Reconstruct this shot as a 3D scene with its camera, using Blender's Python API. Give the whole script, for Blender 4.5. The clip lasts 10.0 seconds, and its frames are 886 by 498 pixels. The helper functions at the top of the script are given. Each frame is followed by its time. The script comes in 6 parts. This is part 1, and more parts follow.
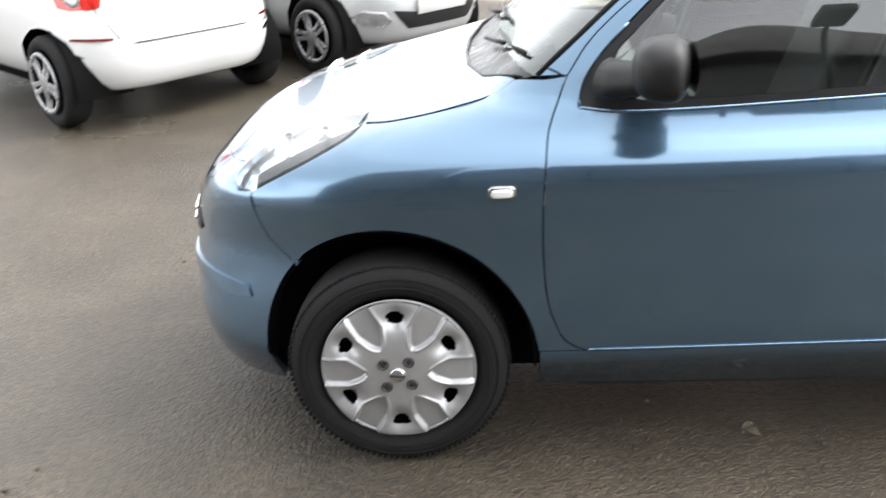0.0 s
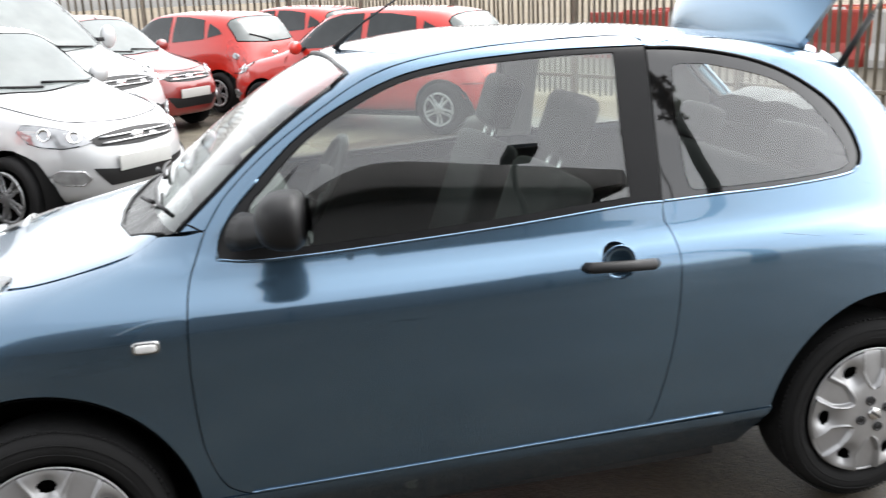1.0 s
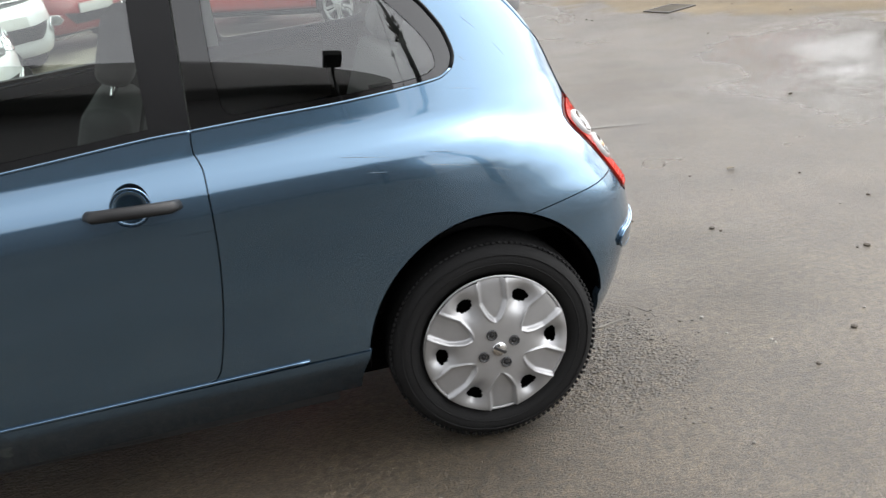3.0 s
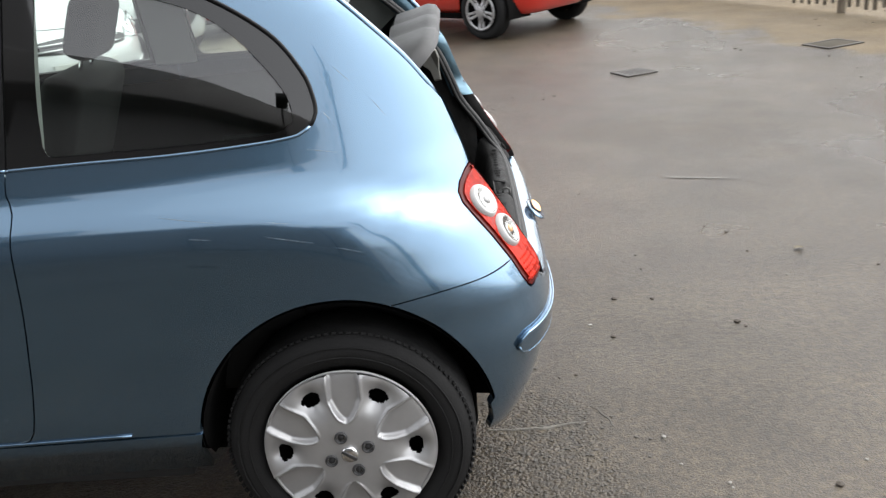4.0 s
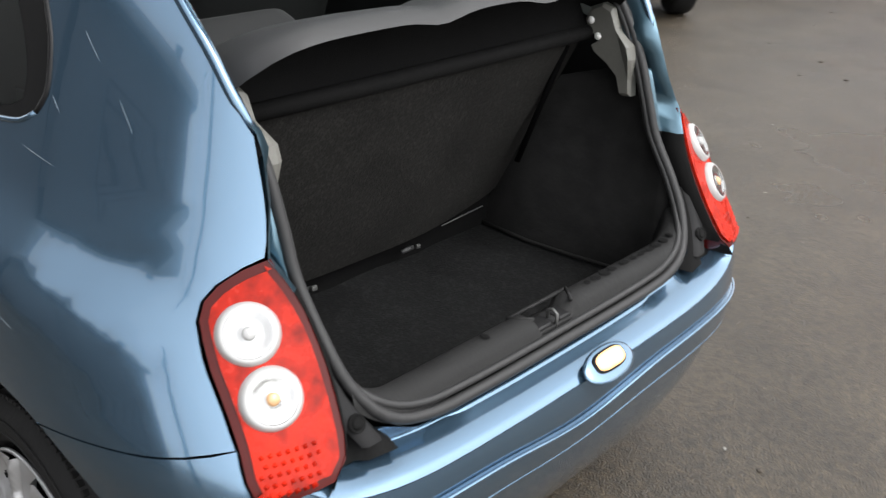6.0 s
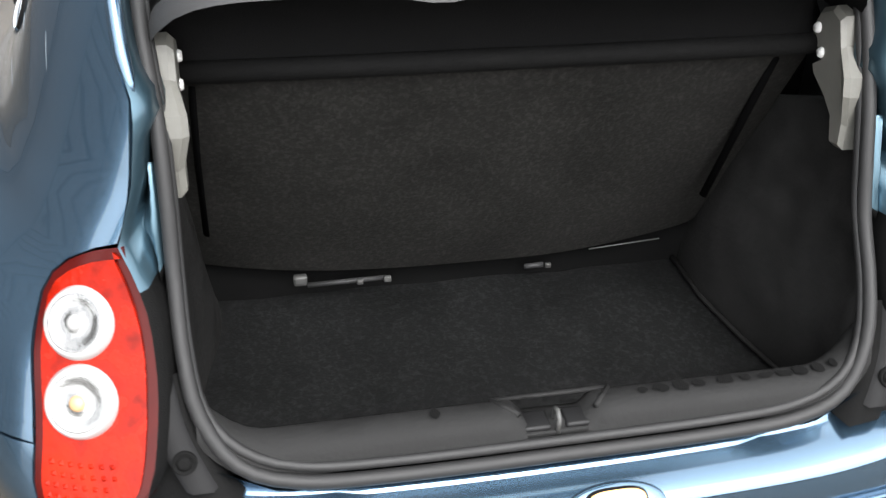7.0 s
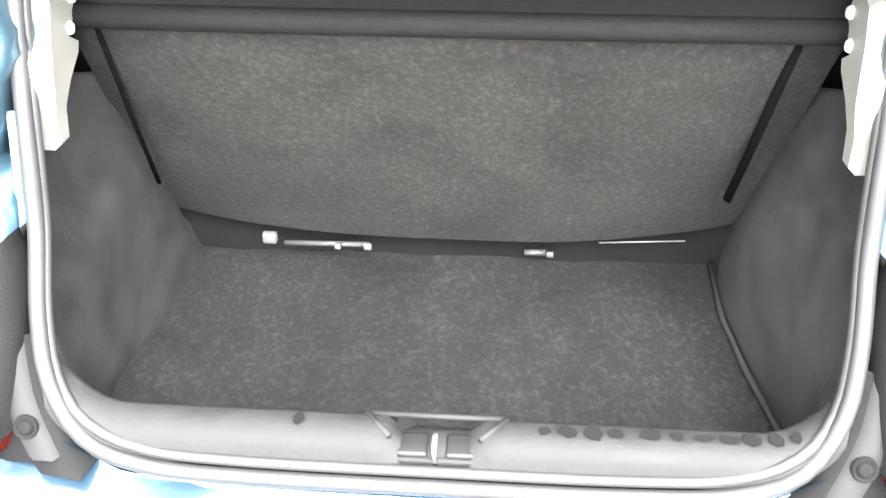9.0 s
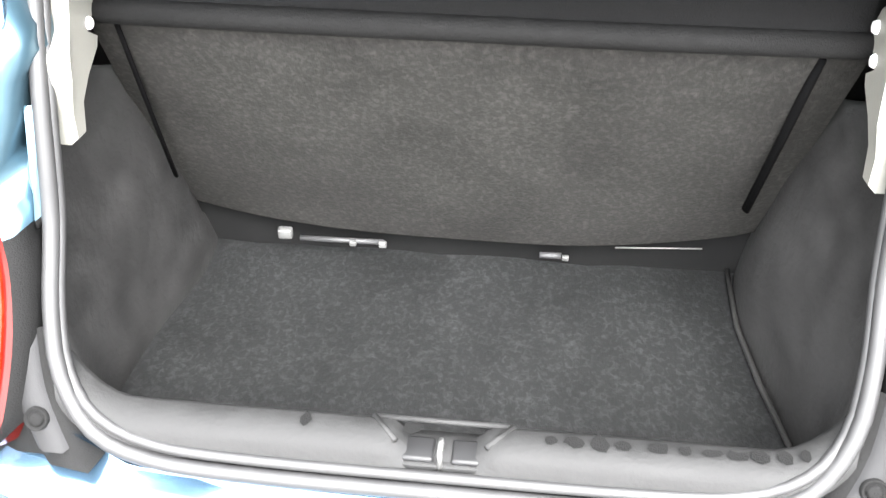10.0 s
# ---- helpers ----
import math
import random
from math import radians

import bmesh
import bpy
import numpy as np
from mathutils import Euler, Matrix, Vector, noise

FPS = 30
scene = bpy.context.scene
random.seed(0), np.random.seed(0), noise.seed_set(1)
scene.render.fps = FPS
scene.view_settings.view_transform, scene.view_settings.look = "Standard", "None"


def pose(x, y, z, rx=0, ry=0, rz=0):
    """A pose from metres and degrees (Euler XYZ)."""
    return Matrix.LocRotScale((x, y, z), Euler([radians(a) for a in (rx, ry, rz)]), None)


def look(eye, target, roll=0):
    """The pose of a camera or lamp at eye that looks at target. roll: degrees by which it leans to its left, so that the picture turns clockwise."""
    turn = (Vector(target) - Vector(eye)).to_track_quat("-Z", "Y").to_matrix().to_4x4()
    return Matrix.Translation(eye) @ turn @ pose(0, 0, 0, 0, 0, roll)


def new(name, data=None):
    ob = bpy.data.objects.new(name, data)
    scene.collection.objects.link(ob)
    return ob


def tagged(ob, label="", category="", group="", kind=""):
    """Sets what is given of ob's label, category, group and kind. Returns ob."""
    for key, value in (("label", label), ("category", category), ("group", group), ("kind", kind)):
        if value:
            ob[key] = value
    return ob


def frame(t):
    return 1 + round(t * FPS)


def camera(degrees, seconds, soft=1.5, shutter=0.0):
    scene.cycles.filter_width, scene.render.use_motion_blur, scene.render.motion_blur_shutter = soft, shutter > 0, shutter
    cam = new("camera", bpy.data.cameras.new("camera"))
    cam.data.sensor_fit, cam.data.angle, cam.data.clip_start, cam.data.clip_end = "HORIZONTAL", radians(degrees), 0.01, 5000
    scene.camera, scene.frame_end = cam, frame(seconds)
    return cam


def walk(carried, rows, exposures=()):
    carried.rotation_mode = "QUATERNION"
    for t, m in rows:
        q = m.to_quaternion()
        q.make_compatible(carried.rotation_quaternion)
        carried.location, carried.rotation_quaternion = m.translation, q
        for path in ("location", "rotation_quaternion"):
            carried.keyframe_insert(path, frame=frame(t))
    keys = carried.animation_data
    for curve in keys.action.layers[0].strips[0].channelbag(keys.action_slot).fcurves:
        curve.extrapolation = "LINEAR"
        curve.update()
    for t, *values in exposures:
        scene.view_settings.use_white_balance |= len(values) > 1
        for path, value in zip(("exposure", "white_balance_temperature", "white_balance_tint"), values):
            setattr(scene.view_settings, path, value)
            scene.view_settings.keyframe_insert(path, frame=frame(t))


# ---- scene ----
cam = camera(51.0, 10.0, soft=1.3, shutter=0.25)
PATH = [
    (0, (0.254, -2.959, 1.609), (0.154, -1.128, 0.811), -2.7),
    (0.5, (0.375, -3.04, 1.642), (0.542, -1.151, 1.006), -3.9),
    (1, (0.53, -3.11, 1.653), (0.965, -1.233, 1.115), -2.5),
    (1.5, (0.79, -3.197, 1.65), (1.38, -1.378, 1.062), -2.5),
    (2, (1.141, -3.135, 1.627), (1.801, -1.342, 1.038), -1.8),
    (2.2, (1.284, -3.117, 1.605), (1.908, -1.321, 0.97), -4.6),
    (3.3, (2.150, -2.965, 1.561), (2.387, -1.129, 0.803), -4.9),
    (3.5, (2.326, -2.854, 1.555), (2.49, -1.0, 0.822), -3.0),
    (4, (2.758, -2.717, 1.552), (2.694, -0.852, 0.833), -4.7),
    (4.5, (3.144, -2.487, 1.542), (2.689, -0.696, 0.777), -6.9),
    (5, (3.443, -2.059, 1.494), (2.848, -0.297, 0.758), -4.3),
    (5.2, (3.545, -1.904, 1.481), (2.800, -0.206, 0.730), -4.4),
    (6.3, (3.728, -0.919, 1.526), (2.342, 0.168, 0.578), 2.5),
    (6.5, (3.738, -0.757, 1.503), (2.244, 0.15, 0.531), 1.0),
    (7, (3.732, -0.366, 1.513), (2.078, 0.0, 0.45), 1.8),
    (7.5, (3.635, -0.129, 1.503), (1.95, 0.029, 0.437), 3.0),
    (8, (3.596, 0.019, 1.514), (1.944, -0.142, 0.397), -0.7),
    (8.5, (3.597, 0.049, 1.498), (1.971, -0.16, 0.353), -2.0),
    (9, (3.58, 0.052, 1.505), (1.991, -0.074, 0.297), -0.6),
    (9.5, (3.59, 0.05, 1.507), (2.039, -0.077, 0.251), 1.5),
    (10, (3.562, 0.063, 1.52), (1.996, -0.11, 0.289), 0.0),
]
EXPOSURES = [(0.0, 0.5), (0.5, 0.25), (1.0, 0.0), (2.2, 0.0), (3.5, -0.03), (4.0, -0.2), (4.5, -0.3), (5.0, -0.36), (6.5, -0.3), (7.0, 0.15), (7.5, 1.3), (8.0, 2.42), (8.6, 2.92), (9.2, 2.98), (10.0, 2.68)]
walk(cam, [(t, look(eye, target, roll)) for t, eye, target, roll in PATH], EXPOSURES)

# ---- daylight: bright overcast sky, faint broad sun ----
world = bpy.data.worlds.new("overcast_sky")
scene.world = world
world.use_nodes = True
wn, wl = world.node_tree.nodes, world.node_tree.links
sky = wn.new("ShaderNodeTexSky")
sky.sky_type, sky.sun_disc = "NISHITA", False
sky.sun_elevation, sky.sun_rotation = radians(55), radians(72)
sky.air_density, sky.dust_density = 1.0, 3.0
grey = wn.new("ShaderNodeHueSaturation")
grey.inputs["Saturation"].default_value = 0.12
wl.new(sky.outputs[0], grey.inputs["Color"])
# the overcast is brighter overhead than at the horizon
way, rise = wn.new("ShaderNodeTexCoord"), wn.new("ShaderNodeSeparateXYZ")
wl.new(way.outputs["Generated"], rise.inputs[0])
swell = wn.new("ShaderNodeMapRange")
swell.inputs["From Min"].default_value, swell.inputs["From Max"].default_value = 0.0, 1.0
swell.inputs["To Min"].default_value, swell.inputs["To Max"].default_value = 1.44, 1.44
wl.new(rise.outputs["Z"], swell.inputs["Value"])
over = wn.new("ShaderNodeVectorMath")
over.operation = "SCALE"
wl.new(grey.outputs[0], over.inputs[0])
wl.new(swell.outputs[0], over.inputs["Scale"])
wl.new(over.outputs[0], wn["Background"].inputs["Color"])
wn["Background"].inputs["Strength"].default_value = 0.46
sun = new("sun", bpy.data.lights.new("sun", "SUN"))
sun.data.energy, sun.data.angle, sun.data.color = 0.6, radians(120), (1.0, 0.98, 0.95)
sun.matrix_world = look((6, 2, 9), (0, 0, 0))


# ---- materials ----
def mat(name, color, rough=0.5, metal=0.0, coat=0.0, spread=0.0, grain=0.0, scale=40.0, spec=0.5, trans=0.0, emit=0.0, fleck=0.0, coat_ior=1.5, fibre=0.0):
    """A Principled material: spread varies the colour over about 1/3 of scale, grain adds relief at scale."""
    m = bpy.data.materials.new(name)
    m.use_nodes = True
    n, l = m.node_tree.nodes, m.node_tree.links
    p = n["Principled BSDF"]
    p.inputs["Base Color"].default_value = (*color, 1)
    p.inputs["Roughness"].default_value = rough
    p.inputs["Metallic"].default_value = metal
    p.inputs["Coat Weight"].default_value = coat
    p.inputs["Coat Roughness"].default_value = 0.03
    p.inputs["Coat IOR"].default_value = coat_ior
    p.inputs["Specular IOR Level"].default_value = spec
    p.inputs["Transmission Weight"].default_value = trans
    if emit:
        p.inputs["Emission Color"].default_value = (*color, 1)
        p.inputs["Emission Strength"].default_value = emit
    co = n.new("ShaderNodeTexCoord")
    if spread:
        a, b = n.new("ShaderNodeTexNoise"), n.new("ShaderNodeTexNoise")
        a.inputs["Scale"].default_value, b.inputs["Scale"].default_value = scale, scale / 7
        a.inputs["Detail"].default_value = b.inputs["Detail"].default_value = 5
        l.new(co.outputs["Object"], a.inputs["Vector"])
        l.new(co.outputs["Object"], b.inputs["Vector"])
        both = n.new("ShaderNodeMath")
        both.operation = "ADD"
        l.new(a.outputs[0], both.inputs[0])
        l.new(b.outputs[0], both.inputs[1])
        r = n.new("ShaderNodeMapRange")
        r.inputs["From Min"].default_value, r.inputs["From Max"].default_value = 0.7, 1.3
        r.inputs["To Min"].default_value, r.inputs["To Max"].default_value = 1 - spread, 1 + spread
        l.new(both.outputs[0], r.inputs["Value"])
        k = n.new("ShaderNodeVectorMath")
        k.operation = "SCALE"
        k.inputs[0].default_value = color
        l.new(r.outputs[0], k.inputs["Scale"])
        l.new(k.outputs[0], p.inputs["Base Color"])
        rr = n.new("ShaderNodeMapRange")
        rr.inputs["From Min"].default_value, rr.inputs["From Max"].default_value = 0.7, 1.3
        rr.inputs["To Min"].default_value, rr.inputs["To Max"].default_value = max(rough - 0.5 * spread, 0.02), min(rough + 0.5 * spread, 1)
        l.new(both.outputs[0], rr.inputs["Value"])
        l.new(rr.outputs[0], p.inputs["Roughness"])
        if fleck:
            s, sr, sk = n.new("ShaderNodeTexNoise"), n.new("ShaderNodeMapRange"), n.new("ShaderNodeVectorMath")
            s.inputs["Scale"].default_value, s.inputs["Detail"].default_value, s.inputs["Distortion"].default_value = scale * 2, 2.5, fibre
            l.new(co.outputs["Object"], s.inputs["Vector"])
            sr.inputs["From Min"].default_value, sr.inputs["From Max"].default_value = 0.46, 0.72
            sr.inputs["To Min"].default_value, sr.inputs["To Max"].default_value = 1 - fleck * 0.45, 1 + fleck * 2.0
            l.new(s.outputs[0], sr.inputs["Value"])
            sk.operation = "SCALE"
            l.new(k.outputs[0], sk.inputs[0])
            l.new(sr.outputs[0], sk.inputs["Scale"])
            l.new(sk.outputs[0], p.inputs["Base Color"])
    if grain:
        g, bump = n.new("ShaderNodeTexNoise"), n.new("ShaderNodeBump")
        g.inputs["Scale"].default_value, g.inputs["Detail"].default_value = scale * 3, 4
        bump.inputs["Strength"].default_value, bump.inputs["Distance"].default_value = grain, 0.01
        l.new(co.outputs["Object"], g.inputs["Vector"])
        l.new(g.outputs[0], bump.inputs["Height"])
        l.new(bump.outputs[0], p.inputs["Normal"])
    return m


def glass(name, tint, ior=1.5, rough=0.0):
    """A thin car pane: part mirror, part clear, the gloss rising at a slant alike from both sides."""
    m = bpy.data.materials.new(name)
    m.use_nodes = True
    n, l = m.node_tree.nodes, m.node_tree.links
    n.remove(n["Principled BSDF"])
    t, g, mix, lw = n.new("ShaderNodeBsdfTransparent"), n.new("ShaderNodeBsdfGlossy"), n.new("ShaderNodeMixShader"), n.new("ShaderNodeLayerWeight")
    t.inputs["Color"].default_value = (*tint, 1)
    g.inputs["Roughness"].default_value = rough
    g.inputs["Color"].default_value = (1, 1, 1, 1)
    lw.inputs["Blend"].default_value = 0.5
    fifth, gloss = n.new("ShaderNodeMath"), n.new("ShaderNodeMath")
    fifth.operation, gloss.operation = "POWER", "MULTIPLY_ADD"
    fifth.inputs[1].default_value = 5.0
    straight = ((ior - 1) / (ior + 1)) ** 2
    gloss.inputs[1].default_value, gloss.inputs[2].default_value = 1 - straight, straight
    l.new(lw.outputs["Facing"], fifth.inputs[0])
    l.new(fifth.outputs[0], gloss.inputs[0])
    l.new(gloss.outputs[0], mix.inputs[0])
    l.new(t.outputs[0], mix.inputs[1])
    l.new(g.outputs[0], mix.inputs[2])
    l.new(mix.outputs[0], n["Material Output"].inputs["Surface"])
    return m


PAINT = mat("blue_metallic_paint", (0.099, 0.177, 0.262), 0.20, 0.85, 1.0, spread=0.015, scale=3.0, coat_ior=1.6)
# body blue again, its colour darkened so the jamb reads less lit
JAMB = mat("darkened_jamb_blue", (0.072, 0.132, 0.172), 0.33, 0.8, 0.45, spread=0.03, scale=12)
BLACK = mat("black_plastic", (0.011, 0.011, 0.0115), 0.5, spread=0.12, grain=0.04, scale=300, spec=0.3)
FRAME = mat("satin_black_trim", (0.008, 0.008, 0.0085), 0.34, spread=0.1, scale=60, spec=0.22)
GREYPL = mat("grey_textured_plastic", (0.030, 0.030, 0.031), 0.6, spread=0.12, grain=0.12, scale=220)
CARPET = mat("dark_grey_boot_carpet", (0.0088, 0.0090, 0.0091), 0.95, spread=0.32, grain=0.2, scale=58, fleck=0.32, spec=0.12, fibre=0.7)
FELT = mat("charcoal_felt_trim", (0.0166, 0.0163, 0.0160), 0.9, spread=0.38, grain=0.2, scale=22, spec=0.15)
RUBBER = mat("tyre_rubber", (0.012, 0.012, 0.0122), 0.75, spread=0.25, grain=0.15, scale=60, spec=0.2)
SEAL = mat("rubber_weather_seal", (0.016, 0.016, 0.0165), 0.6, spread=0.1, scale=40)
SILVER = mat("silver_wheel_paint", (0.42, 0.42, 0.425), 0.36, 0.6, 0.1, spread=0.06, scale=30)
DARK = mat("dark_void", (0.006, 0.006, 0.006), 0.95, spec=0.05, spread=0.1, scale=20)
GLASS = glass("window_glass", (0.87, 0.94, 0.90), 1.93)
SCREEN = glass("windscreen_glass", (0.8, 0.86, 0.83), 2.0, 0.05)
PRIVACY = mat("dark_window_glass", (0.02, 0.024, 0.025), 0.04, spread=0.2, scale=6)
CHROME = mat("chrome", (0.8, 0.8, 0.8), 0.12, 1.0)
STEEL = mat("galvanised_steel", (0.45, 0.45, 0.43), 0.5, 0.6, spread=0.25, grain=0.1, scale=15)
QFRAME = mat("gloss_black_border", (0.004, 0.004, 0.004), 0.03, spread=0.01, scale=60, spec=0.8)
FABRIC = mat("dark_seat_fabric", (0.018, 0.0185, 0.019), 0.9, spread=0.12, scale=9)


# ---- mesh tools ----
def part(name, bm, material, parent, label="", smooth=True):
    """Links a bmesh as one mesh object under a thing or a part."""
    me = bpy.data.meshes.new(name)
    bm.to_mesh(me)
    bm.free()
    me.materials.append(material)
    for f in me.polygons:
        f.use_smooth = smooth
    ob = new(name, me)
    ob.parent = parent
    return tagged(ob, label)


def spline(pts, step=0.02, closed=False):
    """Points along a Catmull-Rom curve."""
    P = [Vector(p) for p in pts]
    n = len(P)
    out = []
    for i in range(n if closed else n - 1):
        p1, p2 = P[i], P[(i + 1) % n]
        p0 = P[i - 1] if i or closed else p1 * 2 - p2
        p3 = P[(i + 2) % n] if i + 2 < n or closed else p2 * 2 - p1
        k = max(1, int((p2 - p1).length / step))
        for j in range(k):
            t = j / k
            out.append(0.5 * (2 * p1 + (p2 - p0) * t + (2 * p0 - 5 * p1 + 4 * p2 - p3) * t * t + (3 * p1 - p0 - 3 * p2 + p3) * t ** 3))
    if not closed:
        out.append(P[-1])
    return out


def chain(*segments, step=0.02):
    """A closed outline from several smooth runs that meet in corners."""
    out = []
    for s in segments:
        for p in spline(s, step):
            if not out or (p - out[-1]).length > 1e-4:
                out.append(p)
    if (out[0] - out[-1]).length < 1e-4:
        out.pop()
    return out


def inset(loop, d):
    """A closed 2D outline, moved inwards by d."""
    area = sum(a.x * b.y - b.x * a.y for a, b in zip(loop, loop[1:] + loop[:1]))
    s = 1 if area > 0 else -1
    out = []
    for i, p in enumerate(loop):
        e = (loop[(i + 1) % len(loop)] - loop[i - 1])
        e = e.normalized() if e.length else Vector((1, 0))
        out.append(p + s * d * Vector((-e.y, e.x)))
    return out


def fine(pairs):
    """A smooth function through (a, b) pairs."""
    xs, ys = [p[0] for p in pairs], [p[1] for p in pairs]
    n = len(xs)
    d = [(ys[i + 1] - ys[i]) / (xs[i + 1] - xs[i]) for i in range(n - 1)]
    m = [d[0]] + [0 if d[i - 1] * d[i] <= 0 else 2 * d[i - 1] * d[i] / (d[i - 1] + d[i]) for i in range(1, n - 1)] + [d[-1]]

    def f(x):
        if x <= xs[0]:
            return ys[0] + m[0] * (x - xs[0])
        if x >= xs[-1]:
            return ys[-1] + m[-1] * (x - xs[-1])
        i = 0
        while x > xs[i + 1]:
            i += 1
        h = xs[i + 1] - xs[i]
        t = (x - xs[i]) / h
        return ys[i] * (1 + 2 * t) * (1 - t) ** 2 + h * m[i] * t * (1 - t) ** 2 + ys[i + 1] * t * t * (3 - 2 * t) + h * m[i + 1] * t * t * (t - 1)
    return f


class Skin:
    """The outer skin of a car: level cuts are rounded boxes, capped by the roof line. x runs to the tail, z up."""

    def __init__(self, W, XF, XR, NF, NR, T, crown, xa, belt, k=0.05):
        self.W, self.XF, self.XR, self.NF, self.NR, self.T, self.belt = [fine(p) for p in (W, XF, XR, NF, NR, T, belt)]
        self.crown, self.xa, self.k = crown, xa, k

    def F(self, x, y, z):
        w = max(self.W(z - self.belt(x)), 0.05)
        if x > self.xa:
            n, t = self.NR(z), (x - self.xa) / (self.XR(z) - self.xa)
        else:
            n, t = self.NF(z), (self.xa - x) / (self.xa - self.XF(z))
        f1 = (((abs(y) / w) ** n + max(t, 0) ** n) ** (1 / n) - 1) * w
        f2 = z - (self.T(x) - self.crown * y * y)
        h = max(self.k - abs(f1 - f2), 0) / self.k
        return max(f1, f2) + h * h * self.k / 4

    def cast(self, o, d, far):
        """The skin's place along o + t d, where o is outside and o + far d inside."""
        a, b = 0.0, far
        for _ in range(22):
            c = (a + b) / 2
            p = o + c * d
            if self.F(p.x, p.y, p.z) < 0:
                b = c
            else:
                a = c
        return o + b * d

    def normal(self, p, e=0.004):
        F = self.F
        return Vector((F(p.x + e, p.y, p.z) - F(p.x - e, p.y, p.z), F(p.x, p.y + e, p.z) - F(p.x, p.y - e, p.z), F(p.x, p.y, p.z + e) - F(p.x, p.y, p.z - e))).normalized()

    def side(self, u, v):
        return self.cast(Vector((u, -1.4, v)), Vector((0, 1, 0)), 1.4)

    def top(self, u, v):
        return self.cast(Vector((u, v, 2.4)), Vector((0, 0, -1)), 1.9)

    def rear(self, u, v):
        return self.cast(Vector((5.5, u, v)), Vector((-1, 0, 0)), 5.5 - self.xa)

    def front(self, u, v):
        return self.cast(Vector((-2.5, u, v)), Vector((1, 0, 0)), 2.5 + self.xa)

    def wrap(self, u, v):
        """u along the car, v the girth: 0 level on the near side, growing over the roof."""
        a = v / 0.7
        d = Vector((0, -math.cos(a), math.sin(a)))
        return self.cast(Vector((u, 0, 0.75)) + 1.6 * d, -d, 1.6)

    def girth(self, p):
        return Vector((p[0], 0.7 * math.atan2(p[2] - 0.75, -p[1])))

    def corner(self, u, v):
        """Seen from the tail's near corner: u across, v up."""
        return self.cast(Vector((1.9, 0.2, v)) + Vector((0.6, 0.8, 0)) * u + Vector((0.8, -0.6, 0)) * 2.5, Vector((-0.8, 0.6, 0)), 2.5)

    def tail(self, u, v):
        """Round the tail: u the arc from its middle, v the height."""
        d = Vector((math.cos(u / 0.9), math.sin(u / 0.9), 0))
        return self.cast(Vector((1.9, 0, v)) + 1.7 * d, -d, 1.7)

    def nose(self, u, v):
        d = Vector((-math.cos(u / 0.9), math.sin(u / 0.9), 0))
        return self.cast(Vector((0.6, 0, v)) + 1.9 * d, -d, 1.9)


from mathutils import geometry


